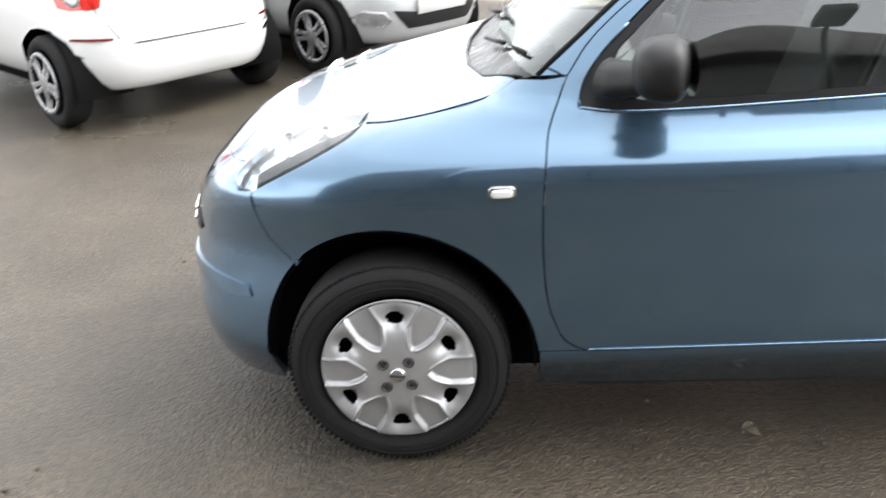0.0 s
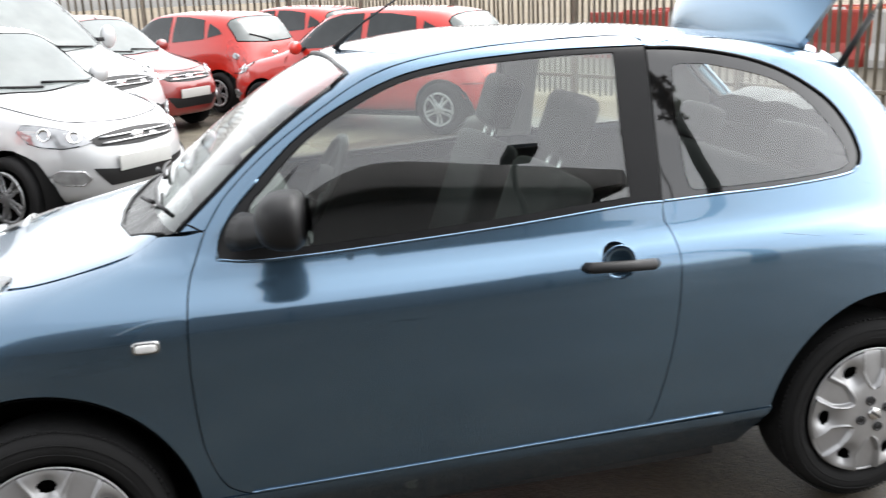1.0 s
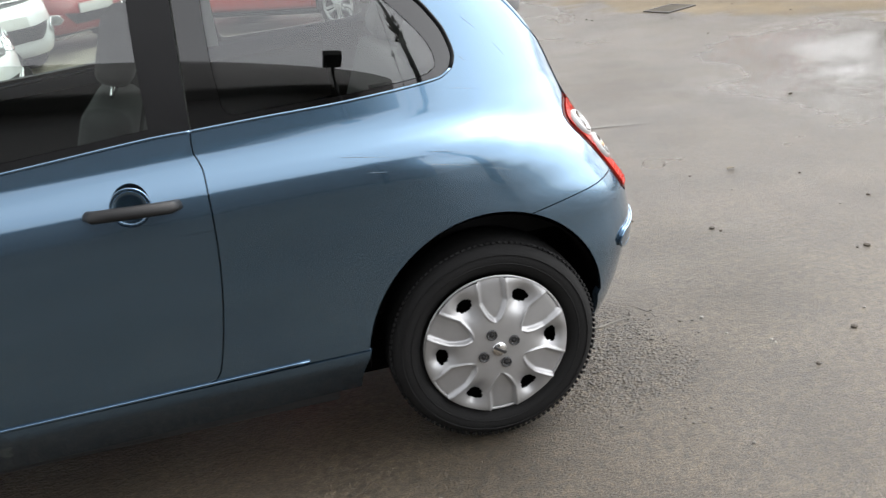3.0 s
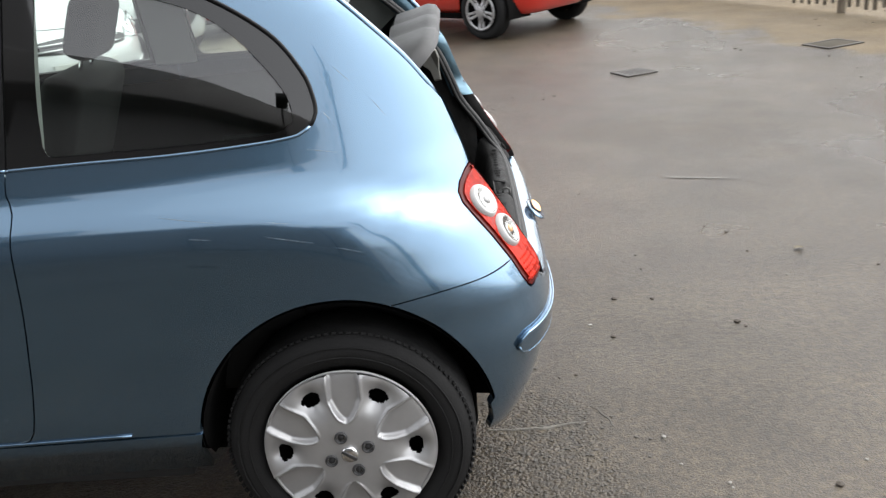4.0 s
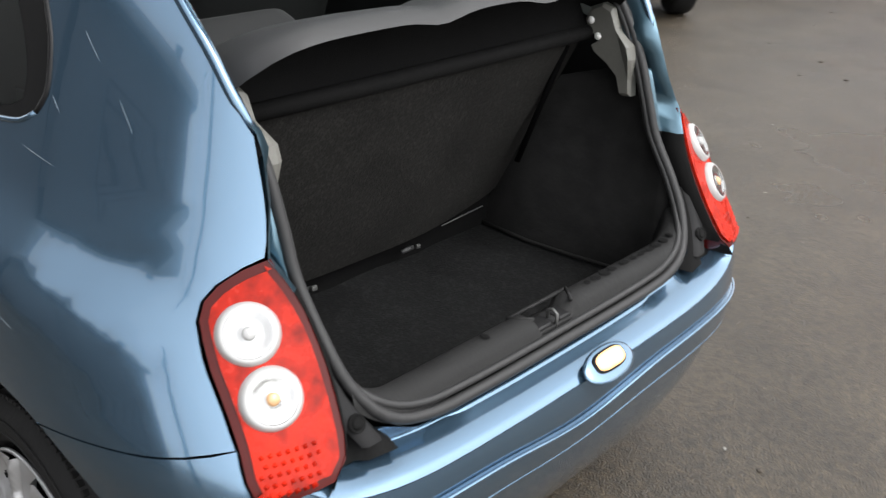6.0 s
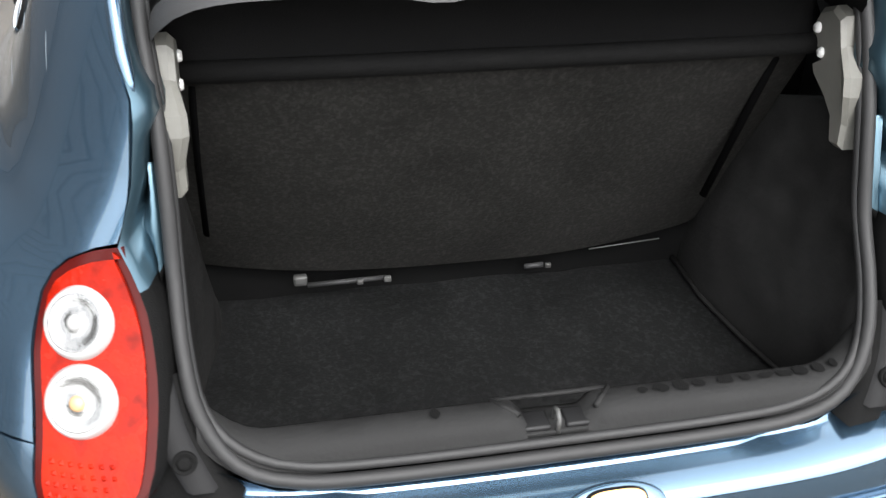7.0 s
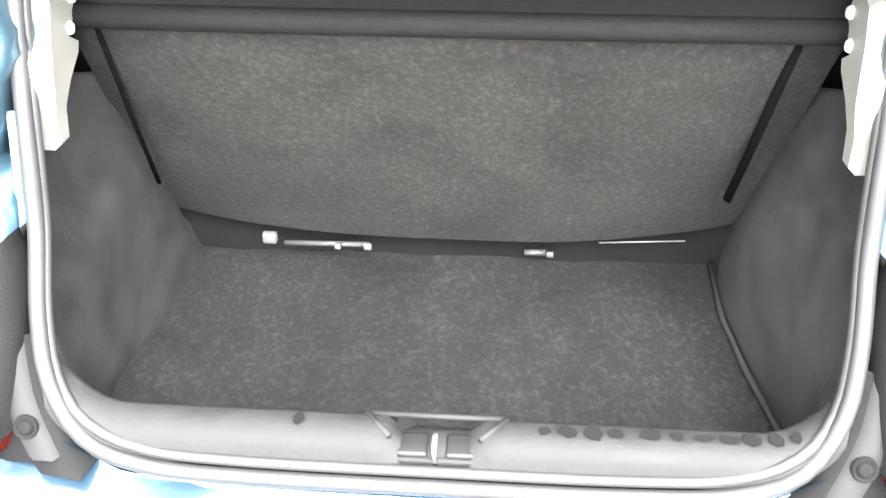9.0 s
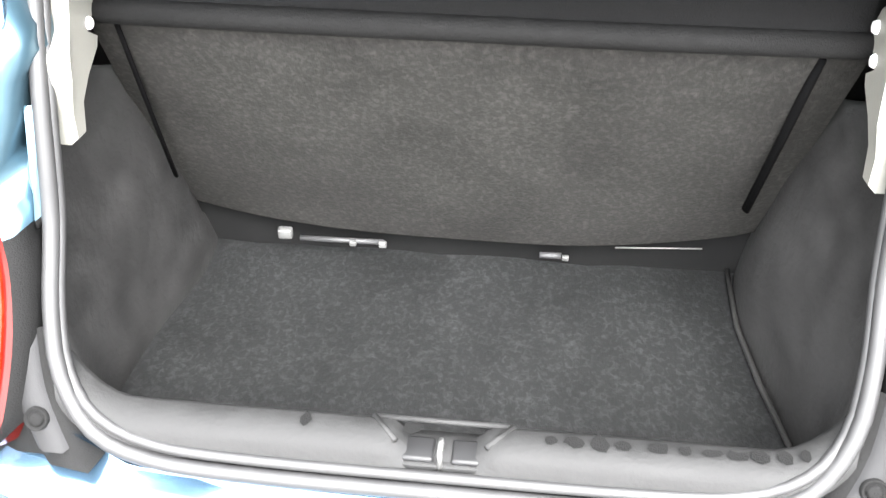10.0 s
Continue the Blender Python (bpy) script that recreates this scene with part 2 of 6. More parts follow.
def sheet(name, skin, chart, loop, material, parent, label="", holes=(), step=0.03, gap=0.0, lift=0.0, lip=0.02, mirrored=False):
    """A panel on the skin inside a 2D outline of that chart, with its edges turned in by lip."""
    from_2d = {"side": skin.side, "top": skin.top, "rear": skin.rear, "front": skin.front, "wrap": skin.wrap, "corner": skin.corner, "tail": skin.tail, "nose": skin.nose}[chart]
    loops = [[Vector(p[:2]) for p in l] for l in (loop, *holes)]
    if gap:
        loops = [inset(loops[0], gap)] + [inset(l, -gap) for l in loops[1:]]
    verts, edges = [], []
    for l in loops:
        n0 = len(verts)
        verts += l
        edges += [(n0 + i, n0 + (i + 1) % len(l)) for i in range(len(l))]
    lo = [min(p[i] for p in loops[0]) for i in (0, 1)]
    hi = [max(p[i] for p in loops[0]) for i in (0, 1)]
    j, v = 0, lo[1] + step * 0.5
    while v < hi[1]:
        u = lo[0] + step * (0.5 if j % 2 else 1.0)
        while u < hi[0]:
            q = Vector((u, v))
            inside = False
            for l in loops:
                for a, b in zip(l, l[1:] + l[:1]):
                    if (a.y > v) != (b.y > v) and u < (b.x - a.x) * (v - a.y) / (b.y - a.y) + a.x:
                        inside = not inside
            if inside and min((q - p).length_squared for l in loops for p in l) > (0.45 * step) ** 2:
                verts.append(q)
            u += step
        v += step * 0.87
        j += 1
    out = geometry.delaunay_2d_cdt(verts, edges, [], 2 if len(loops) == 1 else 4, 1e-6)
    flat, faces = out[0], [f for f in out[2]]
    P3 = [from_2d(p.x, p.y) for p in flat]
    N3 = [skin.normal(p) for p in P3]
    flip = -1 if mirrored else 1
    bm = bmesh.new()
    V = []
    for p, n in zip(P3, N3):
        q = p + lift * n
        V.append(bm.verts.new((q.x, flip * q.y, q.z)))
    for f in faces:
        c = sum((flat[i] for i in f), Vector((0, 0))) / len(f)
        inside = False
        for l in loops:
            for a, b in zip(l, l[1:] + l[:1]):
                if (a.y > c.y) != (b.y > c.y) and c.x < (b.x - a.x) * (c.y - a.y) / (b.y - a.y) + a.x:
                    inside = not inside
        if not inside or len(set(f)) < 3:
            continue
        nn = (P3[f[1]] - P3[f[0]]).cross(P3[f[2]] - P3[f[0]])
        order = f if nn.dot(N3[f[0]]) > 0 else f[::-1]
        if mirrored:
            order = order[::-1]
        try:
            bm.faces.new([V[i] for i in order])
        except ValueError:
            pass
    bm.verts.index_update()
    edge_list = [e for e in bm.edges if len(e.link_faces) == 1]
    normals = [Vector((n.x, flip * n.y, n.z)) for n in N3]
    if lip:
        twin, deep = {}, {}
        for e in edge_list:
            f = e.link_faces[0]
            for w in e.verts:
                if w not in twin:
                    i = w.index
                    twin[w] = bm.verts.new(w.co)
                    deep[w] = bm.verts.new(w.co - lip * normals[i])
                    normals += [Vector((0, 0, 0))] * 2
            a, b = e.verts
            for loop_ in f.loops:
                if loop_.edge == e:
                    a, b = loop_.vert, loop_.link_loop_next.vert
            bm.faces.new((twin[b], twin[a], deep[a], deep[b]))
    bm.normal_update()
    bm.verts.index_update()
    for w in bm.verts:
        if w.index >= len(P3):
            normals[w.index] = w.normal.copy()
    ob = part(name, bm, material, parent, label)
    ob.data.normals_split_custom_set_from_vertices([tuple(n) for n in normals])
    return ob


# ---- ground ----
def ground():
    bm = bmesh.new()
    bmesh.ops.create_grid(bm, x_segments=40, y_segments=40, size=300)
    me = bpy.data.meshes.new("ground")
    bm.to_mesh(me)
    bm.free()
    m = bpy.data.materials.new("damp_asphalt")
    m.use_nodes = True
    n, l = m.node_tree.nodes, m.node_tree.links
    p = n["Principled BSDF"]
    co = n.new("ShaderNodeTexCoord")

    def noise_at(scale, detail=6, rough=0.6):
        t = n.new("ShaderNodeTexNoise")
        t.inputs["Scale"].default_value, t.inputs["Detail"].default_value, t.inputs["Roughness"].default_value = scale, detail, rough
        l.new(co.outputs["Object"], t.inputs["Vector"])
        return t.outputs[0]

    def ramp(src, *stops):
        r = n.new("ShaderNodeValToRGB")
        while len(r.color_ramp.elements) < len(stops):
            r.color_ramp.elements.new(0.5)
        for e, (at, c) in zip(r.color_ramp.elements, stops):
            e.position, e.color = at, (*c, 1) if len(c) == 3 else c
        l.new(src, r.inputs[0])
        return r.outputs[0]

    def mixed(a, b, f, mode="MIX"):
        x = n.new("ShaderNodeMix")
        x.data_type, x.blend_type = "RGBA", mode
        x.inputs[0].default_value = 1.0
        if f is not None:
            l.new(f, x.inputs[0])
        l.new(a, x.inputs[6])
        l.new(b, x.inputs[7])
        return x.outputs[2]

    big, mid, grit, speck = noise_at(0.35, 5), noise_at(2.6, 6), noise_at(160, 3), noise_at(420, 2)
    base = ramp(big, (0.3, (0.029, 0.0232, 0.0165)), (0.5, (0.043, 0.036, 0.0272)), (0.72, (0.060, 0.051, 0.040)))
    base = mixed(base, ramp(mid, (0.35, (0.72, 0.70, 0.68)), (0.65, (1.12, 1.1, 1.08))), None, "MULTIPLY")
    base = mixed(base, ramp(grit, (0.3, (0.40, 0.40, 0.40)), (0.7, (1.6, 1.6, 1.56))), None, "MULTIPLY")
    base = mixed(base, ramp(noise_at(34, 9, 0.78), (0.36, (0.34, 0.34, 0.34)), (0.5, (1.0, 1.0, 1.0)), (0.66, (1.9, 1.88, 1.8))), None, "MULTIPLY")
    base = mixed(base, ramp(speck, (0.63, (1, 1, 1)), (0.74, (2.6, 2.6, 2.45))), None, "MULTIPLY")
    # beside the fence: a strip of dried tan silt, then a shallow puddle; a worn, stony patch by the hatchback's tail
    def math2(op, a, b):
        x = n.new("ShaderNodeMath")
        x.operation = op
        for i, v in enumerate((a, b)):
            if isinstance(v, (int, float)):
                x.inputs[i].default_value = v
            else:
                l.new(v, x.inputs[i])
        return x.outputs[0]

    def along(vec):
        x = n.new("ShaderNodeVectorMath")
        x.operation = "DOT_PRODUCT"
        l.new(co.outputs["Object"], x.inputs[0])
        x.inputs[1].default_value = vec
        return x.outputs["Value"]

    def step(v, lo, hi):
        x = n.new("ShaderNodeMapRange")
        x.interpolation_type = "SMOOTHSTEP"
        x.inputs["From Min"].default_value, x.inputs["From Max"].default_value = lo, hi
        l.new(v, x.inputs["Value"])
        return x.outputs[0]

    def away(cx, cy, sx, sy):
        a, b = math2("MULTIPLY", math2("ADD", along((1, 0, 0)), -cx), 1 / sx), math2("MULTIPLY", math2("ADD", along((0, 1, 0)), -cy), 1 / sy)
        return math2("SQRT", math2("ADD", math2("MULTIPLY", a, a), math2("MULTIPLY", b, b)), 0)

    ragged = math2("MULTIPLY", math2("ADD", noise_at(0.9, 6, 0.62), -0.5), 3.2)
    s = math2("ADD", math2("ADD", along((.904, .427, 0)), -9.5), ragged)
    pool = math2("MULTIPLY", step(math2("ADD", away(7.0, 2.4, 2.2, 1.7), math2("MULTIPLY", ragged, .45)), 1.15, .45), 1.0)
    tan = math2("MULTIPLY", step(s, -1.75, -1.2), math2("SUBTRACT", 1.0, pool))
    tan = math2("MULTIPLY", tan, step(along((-.427, .904, 0)), -2.2, -1.0))
    silt = ramp(noise_at(1.4, 6, .65), (0.3, (0.10, 0.080, 0.050)), (0.7, (0.185, 0.150, 0.100)))
    base = mixed(base, silt, math2("MULTIPLY", tan, .85))
    stony = step(math2("ADD", away(2.88, -.45, .30, .45), math2("MULTIPLY", math2("ADD", noise_at(4, 4), -.5), 1.2)), 1.0, .6)
    pale = step(math2("ADD", away(1.2, 8.6, 2.0, 1.5), math2("MULTIPLY", ragged, .5)), 1.0, .8)
    base = mixed(base, ramp(noise_at(2.2, 6, .7), (0.35, (0.10, 0.095, 0.08)), (0.6, (0.24, 0.23, 0.20))), math2("MULTIPLY", pale, .8))
    wetdark = n.new("ShaderNodeVectorMath")
    wetdark.operation = "SCALE"
    l.new(base, wetdark.inputs[0])
    l.new(math2("SUBTRACT", 1.0, math2("MULTIPLY", pool, .25)), wetdark.inputs["Scale"])
    earthy = n.new("ShaderNodeVectorMath")
    earthy.operation = "MULTIPLY"
    earthy.inputs[1].default_value = (1.06, 1.0, 0.88)
    l.new(wetdark.outputs[0], earthy.inputs[0])
    l.new(earthy.outputs[0], p.inputs["Base Color"])
    wet = ramp(noise_at(0.5, 4, 0.55), (0.36, (0.26, 0.26, 0.26)), (0.5, (0.38, 0.38, 0.38)), (0.64, (0.52, 0.52, 0.52)))
    p.inputs["Specular IOR Level"].default_value = 0.5
    l.new(math2("ADD", math2("MULTIPLY", wet, math2("SUBTRACT", 1.0, math2("MULTIPLY", pool, .82))), math2("MULTIPLY", tan, .4)), p.inputs["Roughness"])
    bump = n.new("ShaderNodeBump")
    bump.inputs["Distance"].default_value = 0.0075
    vor = n.new("ShaderNodeTexVoronoi")
    vor.inputs["Scale"].default_value = 95
    l.new(co.outputs["Object"], vor.inputs["Vector"])
    height = math2("ADD", grit, math2("MULTIPLY", math2("MULTIPLY", vor.outputs["Distance"], -1.6), math2("ADD", math2("ADD", .12, math2("MULTIPLY", step(along((1, 0, 0)), 2.6, .2), .4)), math2("MULTIPLY", stony, .6))))
    coarse = step(along((1, 0, 0)), 2.6, -.4)
    height = math2("ADD", height, math2("MULTIPLY", noise_at(48, 4, .65), math2("ADD", .5, math2("MULTIPLY", coarse, 2.0))))
    l.new(height, bump.inputs["Height"])
    l.new(math2("MULTIPLY", .85, math2("SUBTRACT", 1.0, math2("MULTIPLY", pool, .85))), bump.inputs["Strength"])
    l.new(bump.outputs[0], p.inputs["Normal"])
    me.materials.append(m)
    return tagged(new("ground", me), "damp brown-grey asphalt of a car sales yard", "ground", kind="structure")


ground()


# ---- the blue hatchback ----
MICRA = Skin(
    W=[(.15,.60),(.25,.69),(.31,.742),(.36,.777),(.5,.798),(.65,.8125),(.8,.815),(.86,.8128),(.89,.808),(.915,.795),(.94,.772),(.965,.749),(.985,.7365),(1.01,.7275),(1.05,.7135),(1.1,.6962),(1.2,.6590),(1.3,.6200),(1.45,.559),(1.6,.484)],
    XF=[(.15,-.61),(.25,-.652),(.4,-.675),(.55,-.665),(.65,-.645),(.75,-.59),(.82,-.485),(.88,-.31),(.93,-.13),(.98,.09),(1.02,.24),(1.1,.345),(1.3,.60),(1.45,.84),(1.6,1.15)],
    XR=[(.15,2.80),(.25,2.875),(.4,2.935),(.55,2.962),(.64,2.947),(.7,2.911),(.77,2.869),(.85,2.831),(.935,2.808),(1.01,2.796),(1.09,2.778),(1.197,2.740),(1.3,2.677),(1.42,2.55),(1.6,2.40)],
    NF=[(.2,4.4),(.45,3.7),(.6,3.3),(.8,4.2),(.95,5.5),(1.5,5)], NR=[(.2,5.6),(.6,6.4),(.70,7.0),(.77,6.7),(.85,6.4),(.935,5.8),(1.01,5.2),(1.09,5.05),(1.5,5)],
    T=[(-.7,.9),(.2,1.2),(.75,1.42),(1.0,1.497),(1.35,1.53),(1.8,1.52),(2.2,1.48),(2.6,1.41),(3,1.3)], crown=.10, xa=1.2,
    belt=[(-.7,-.05),(.5,-.02),(1.7,0),(2.2,.004),(2.45,-.012),(2.6,-.048),(2.75,-.092),(2.9,-.125)])
WHEEL_R, HUB_Z, BASE = 0.306, 0.311, 2.43
FRONT_GAP = [(.458,1.070),(.430,1.009),(.407,.956),(.395,.878),(.388,.751),(.391,.613),(.402,.514),(.422,.445),(.452,.390),(.502,.362)]
DOOR_TOP = [(.458,1.070),(.523,1.154),(.638,1.252),(.784,1.35),(.915,1.424),(1.046,1.466),(1.228,1.49),(1.435,1.501),(1.652,1.503),(1.735,1.497),(1.755,1.472)]
REAR_GAP = [(1.755,1.472),(1.737,1.266),(1.732,1.043),(1.729,.992),(1.745,.955),(1.747,.847),(1.739,.719),(1.717,.571),(1.690,.453),(1.678,.415),(1.662,.391),(1.635,.38)]
WIN_TOP = [(.484,1.002),(.481,1.02),(.495,1.062),(.54,1.123),(.607,1.187),(.72,1.285),(.85,1.363),(1.006,1.427),(1.169,1.456),(1.335,1.468),(1.506,1.474),(1.75,1.472)]
WIN_LOW = [(1.732,1.043),(1.607,1.04),(1.268,1.018),(.95,1.004),(.737,.996),(.577,.993),(.484,1.002)]
QWIN_TOP = [(1.752,1.467),(1.88,1.458),(2.059,1.423),(2.206,1.368),(2.335,1.283),(2.401,1.200),(2.423,1.145),(2.427,1.108),(2.414,1.082),(2.386,1.066),(2.345,1.060),(2.282,1.056),(2.1,1.049),(1.912,1.047),(1.732,1.043)]
TAIL_EDGE = [(2.40,1.42),(2.475,1.35),(2.548,1.28),(2.628,1.197),(2.680,1.128),(2.709,1.088)]
LAMP_FRONT = [(2.709,1.088),(2.738,1.01),(2.763,.935),(2.751,.924),(2.737,.905),(2.733,.887),(2.741,.866),(2.757,.845),(2.785,.810),(2.804,.785),(2.847,.721)]
BUMPER_SEAM = [(2.847,.721),(2.782,.711),(2.683,.702),(2.560,.685)]
SILL_Z = 0.38
FRONT_SEAM = [(-.378,.783),(-.366,.72),(-.335,.65),(-.264,.583)]
HEAD_LOW = [(-.378,.783),(-.285,.834),(-.19,.879),(-.103,.918),(-.068,.940)]
BONNET_EDGE = [(.33,-.555),(.25,-.575),(.12,-.58),(0,-.565),(-.068,-.53)]
HEAD_IN = [(-.068,-.53),(-.068,-.45),(-.137,-.345),(-.245,-.315),(-.331,-.405),(-.408,-.52)]


def arch(cx, rx, rz, a0, a1, n=24):
    return [(cx + rx * math.cos(radians(a0 + (a1 - a0) * i / n)), HUB_Z + rz * math.sin(radians(a0 + (a1 - a0) * i / n))) for i in range(n + 1)]


def cut(run, lo=None, hi=None):
    """The stretch of a run between two heights."""
    return [p for p in run if (lo is None or p[1] >= lo) and (hi is None or p[1] <= hi)]


def prism(name, box, material, parent, label="", bevel=0.01, m=None, segments=2):
    """A bevelled block from its low and high corners."""
    (x0, y0, z0), (x1, y1, z1) = box
    bm = bmesh.new()
    bmesh.ops.create_cube(bm, size=1)
    bmesh.ops.scale(bm, vec=(x1 - x0, y1 - y0, z1 - z0), verts=bm.verts)
    if bevel:
        bmesh.ops.bevel(bm, geom=bm.edges[:], offset=bevel, segments=segments, profile=0.6, affect="EDGES")
    bmesh.ops.translate(bm, vec=((x0 + x1) / 2, (y0 + y1) / 2, (z0 + z1) / 2), verts=bm.verts)
    if m is not None:
        bmesh.ops.transform(bm, matrix=m, verts=bm.verts)
    return part(name, bm, material, parent, label)


def tube(name, pts, r, material, parent, label="", closed=False, sides=8, flat=1.0):
    """A round bar along points; r may be a list."""
    bm = bmesh.new()
    P = [Vector(p) for p in pts]
    n = len(P)
    rings = []
    up = None
    for i, p in enumerate(P):
        a = P[(i + 1) % n] if closed or i + 1 < n else p
        b = P[i - 1] if closed or i else p
        d = (a - b).normalized()
        if up is None:
            up = d.orthogonal().normalized()
        up = (up - up.dot(d) * d).normalized()
        w = d.cross(up)
        rr = r[i] if isinstance(r, (list, tuple)) else r
        rings.append([bm.verts.new(p + rr * (math.cos(2 * math.pi * k / sides) * up + flat * math.sin(2 * math.pi * k / sides) * w)) for k in range(sides)])
    for i in range(n if closed else n - 1):
        a, b = rings[i], rings[(i + 1) % n]
        for k in range(sides):
            bm.faces.new((a[k], a[(k + 1) % sides], b[(k + 1) % sides], b[k]))
    if not closed:
        bm.faces.new(rings[0][::-1])
        bm.faces.new(rings[-1])
    bmesh.ops.recalc_face_normals(bm, faces=bm.faces)
    return part(name, bm, material, parent, label)


def lathe(profile, steps=48):
    """A bmesh turned about y from (radius, y) pairs."""
    bm = bmesh.new()
    rings = [[bm.verts.new((r * math.cos(2 * math.pi * k / steps), y, r * math.sin(2 * math.pi * k / steps))) for k in range(steps)] for r, y in profile]
    for a, b in zip(rings, rings[1:]):
        for k in range(steps):
            bm.faces.new((a[k], a[(k + 1) % steps], b[(k + 1) % steps], b[k]))
    bmesh.ops.recalc_face_normals(bm, faces=bm.faces)
    return bm


def strip(name, rows, material, parent, label="", smooth=True):
    """A sheet lofted over rows of equally many points."""
    bm = bmesh.new()
    R = [[bm.verts.new(p) for p in row] for row in rows]
    for a, b in zip(R, R[1:]):
        for k in range(len(a) - 1):
            bm.faces.new((a[k], a[k + 1], b[k + 1], b[k]))
    bmesh.ops.recalc_face_normals(bm, faces=bm.faces)
    return part(name, bm, material, parent, label, smooth)


def empty(name, at, label, category, group=""):
    e = new(name)
    e.location = at
    return tagged(e, label, category, group)


COVER_R = 0.207


def wheel_cover_mesh():
    """Six-petal plastic wheel cover, facing -y: a relief over a polar grid with six vents."""
    bm = bmesh.new()
    nr, na = 60, 288
    grid = []
    for i in range(nr + 1):
        r = COVER_R * i / nr
        row = []
        for k in range(na):
            a = 2 * math.pi * k / na
            dome = 0.026 - 0.35 * r * r - 0.006 * max(0, (r - 0.19) / 0.024) ** 2
            # petals at 30 + 60 i degrees: a scooped almond with a raised rim
            b = (math.degrees(a) % 60) - 30
            across = r * math.sin(radians(b))
            along = r * math.cos(radians(b))
            half = 0.036 * max(0.0, min(1.0, (along - 0.085) / 0.055)) ** 0.55
            d = half - abs(across)
            dent = 0.0
            if along > 0.085:
                q = max(-1.0, min(1.0, d / 0.005))
                dent = -0.014 * (0.5 + 0.5 * q) + 0.006 * math.exp(-((d + .003) / 0.0042) ** 2)
            # valley between the petals sinks towards the vents
            c = ((math.degrees(a) + 30) % 60) - 30
            vx, vy = r * math.cos(radians(c)) - 0.158, r * math.sin(radians(c))
            sink = -0.026 * math.exp(-((vx / 0.035) ** 2 + (vy / 0.030) ** 2))
            row.append(bm.verts.new((r * math.cos(a), -(dome + dent + sink), r * math.sin(a))))
        grid.append(row)
    for i in range(1, nr):
        for k in range(na):
            vs = (grid[i][k], grid[i][(k + 1) % na], grid[i + 1][(k + 1) % na], grid[i + 1][k])
            x = sum(v.co.x for v in vs) / 4
            z = sum(v.co.z for v in vs) / 4
            r, a = math.hypot(x, z), math.degrees(math.atan2(z, x))
            c = ((a + 30) % 60) - 30
            vx, vy = r * math.cos(radians(c)) - 0.158, r * math.sin(radians(c))
            if abs(vx / 0.0165) ** 3 + abs(vy / (0.023 + 0.35 * vx)) ** 3 < 1:
                continue
            bm.faces.new(vs)
    hub = bm.verts.new((0, -0.030, 0))
    for k in range(na):
        bm.faces.new((hub, grid[1][(k + 1) % na], grid[1][k]))
    loose = [v for v in bm.verts if not v.link_faces]
    bmesh.ops.delete(bm, geom=loose, context="VERTS")
    bmesh.ops.recalc_face_normals(bm, faces=bm.faces)
    return bm


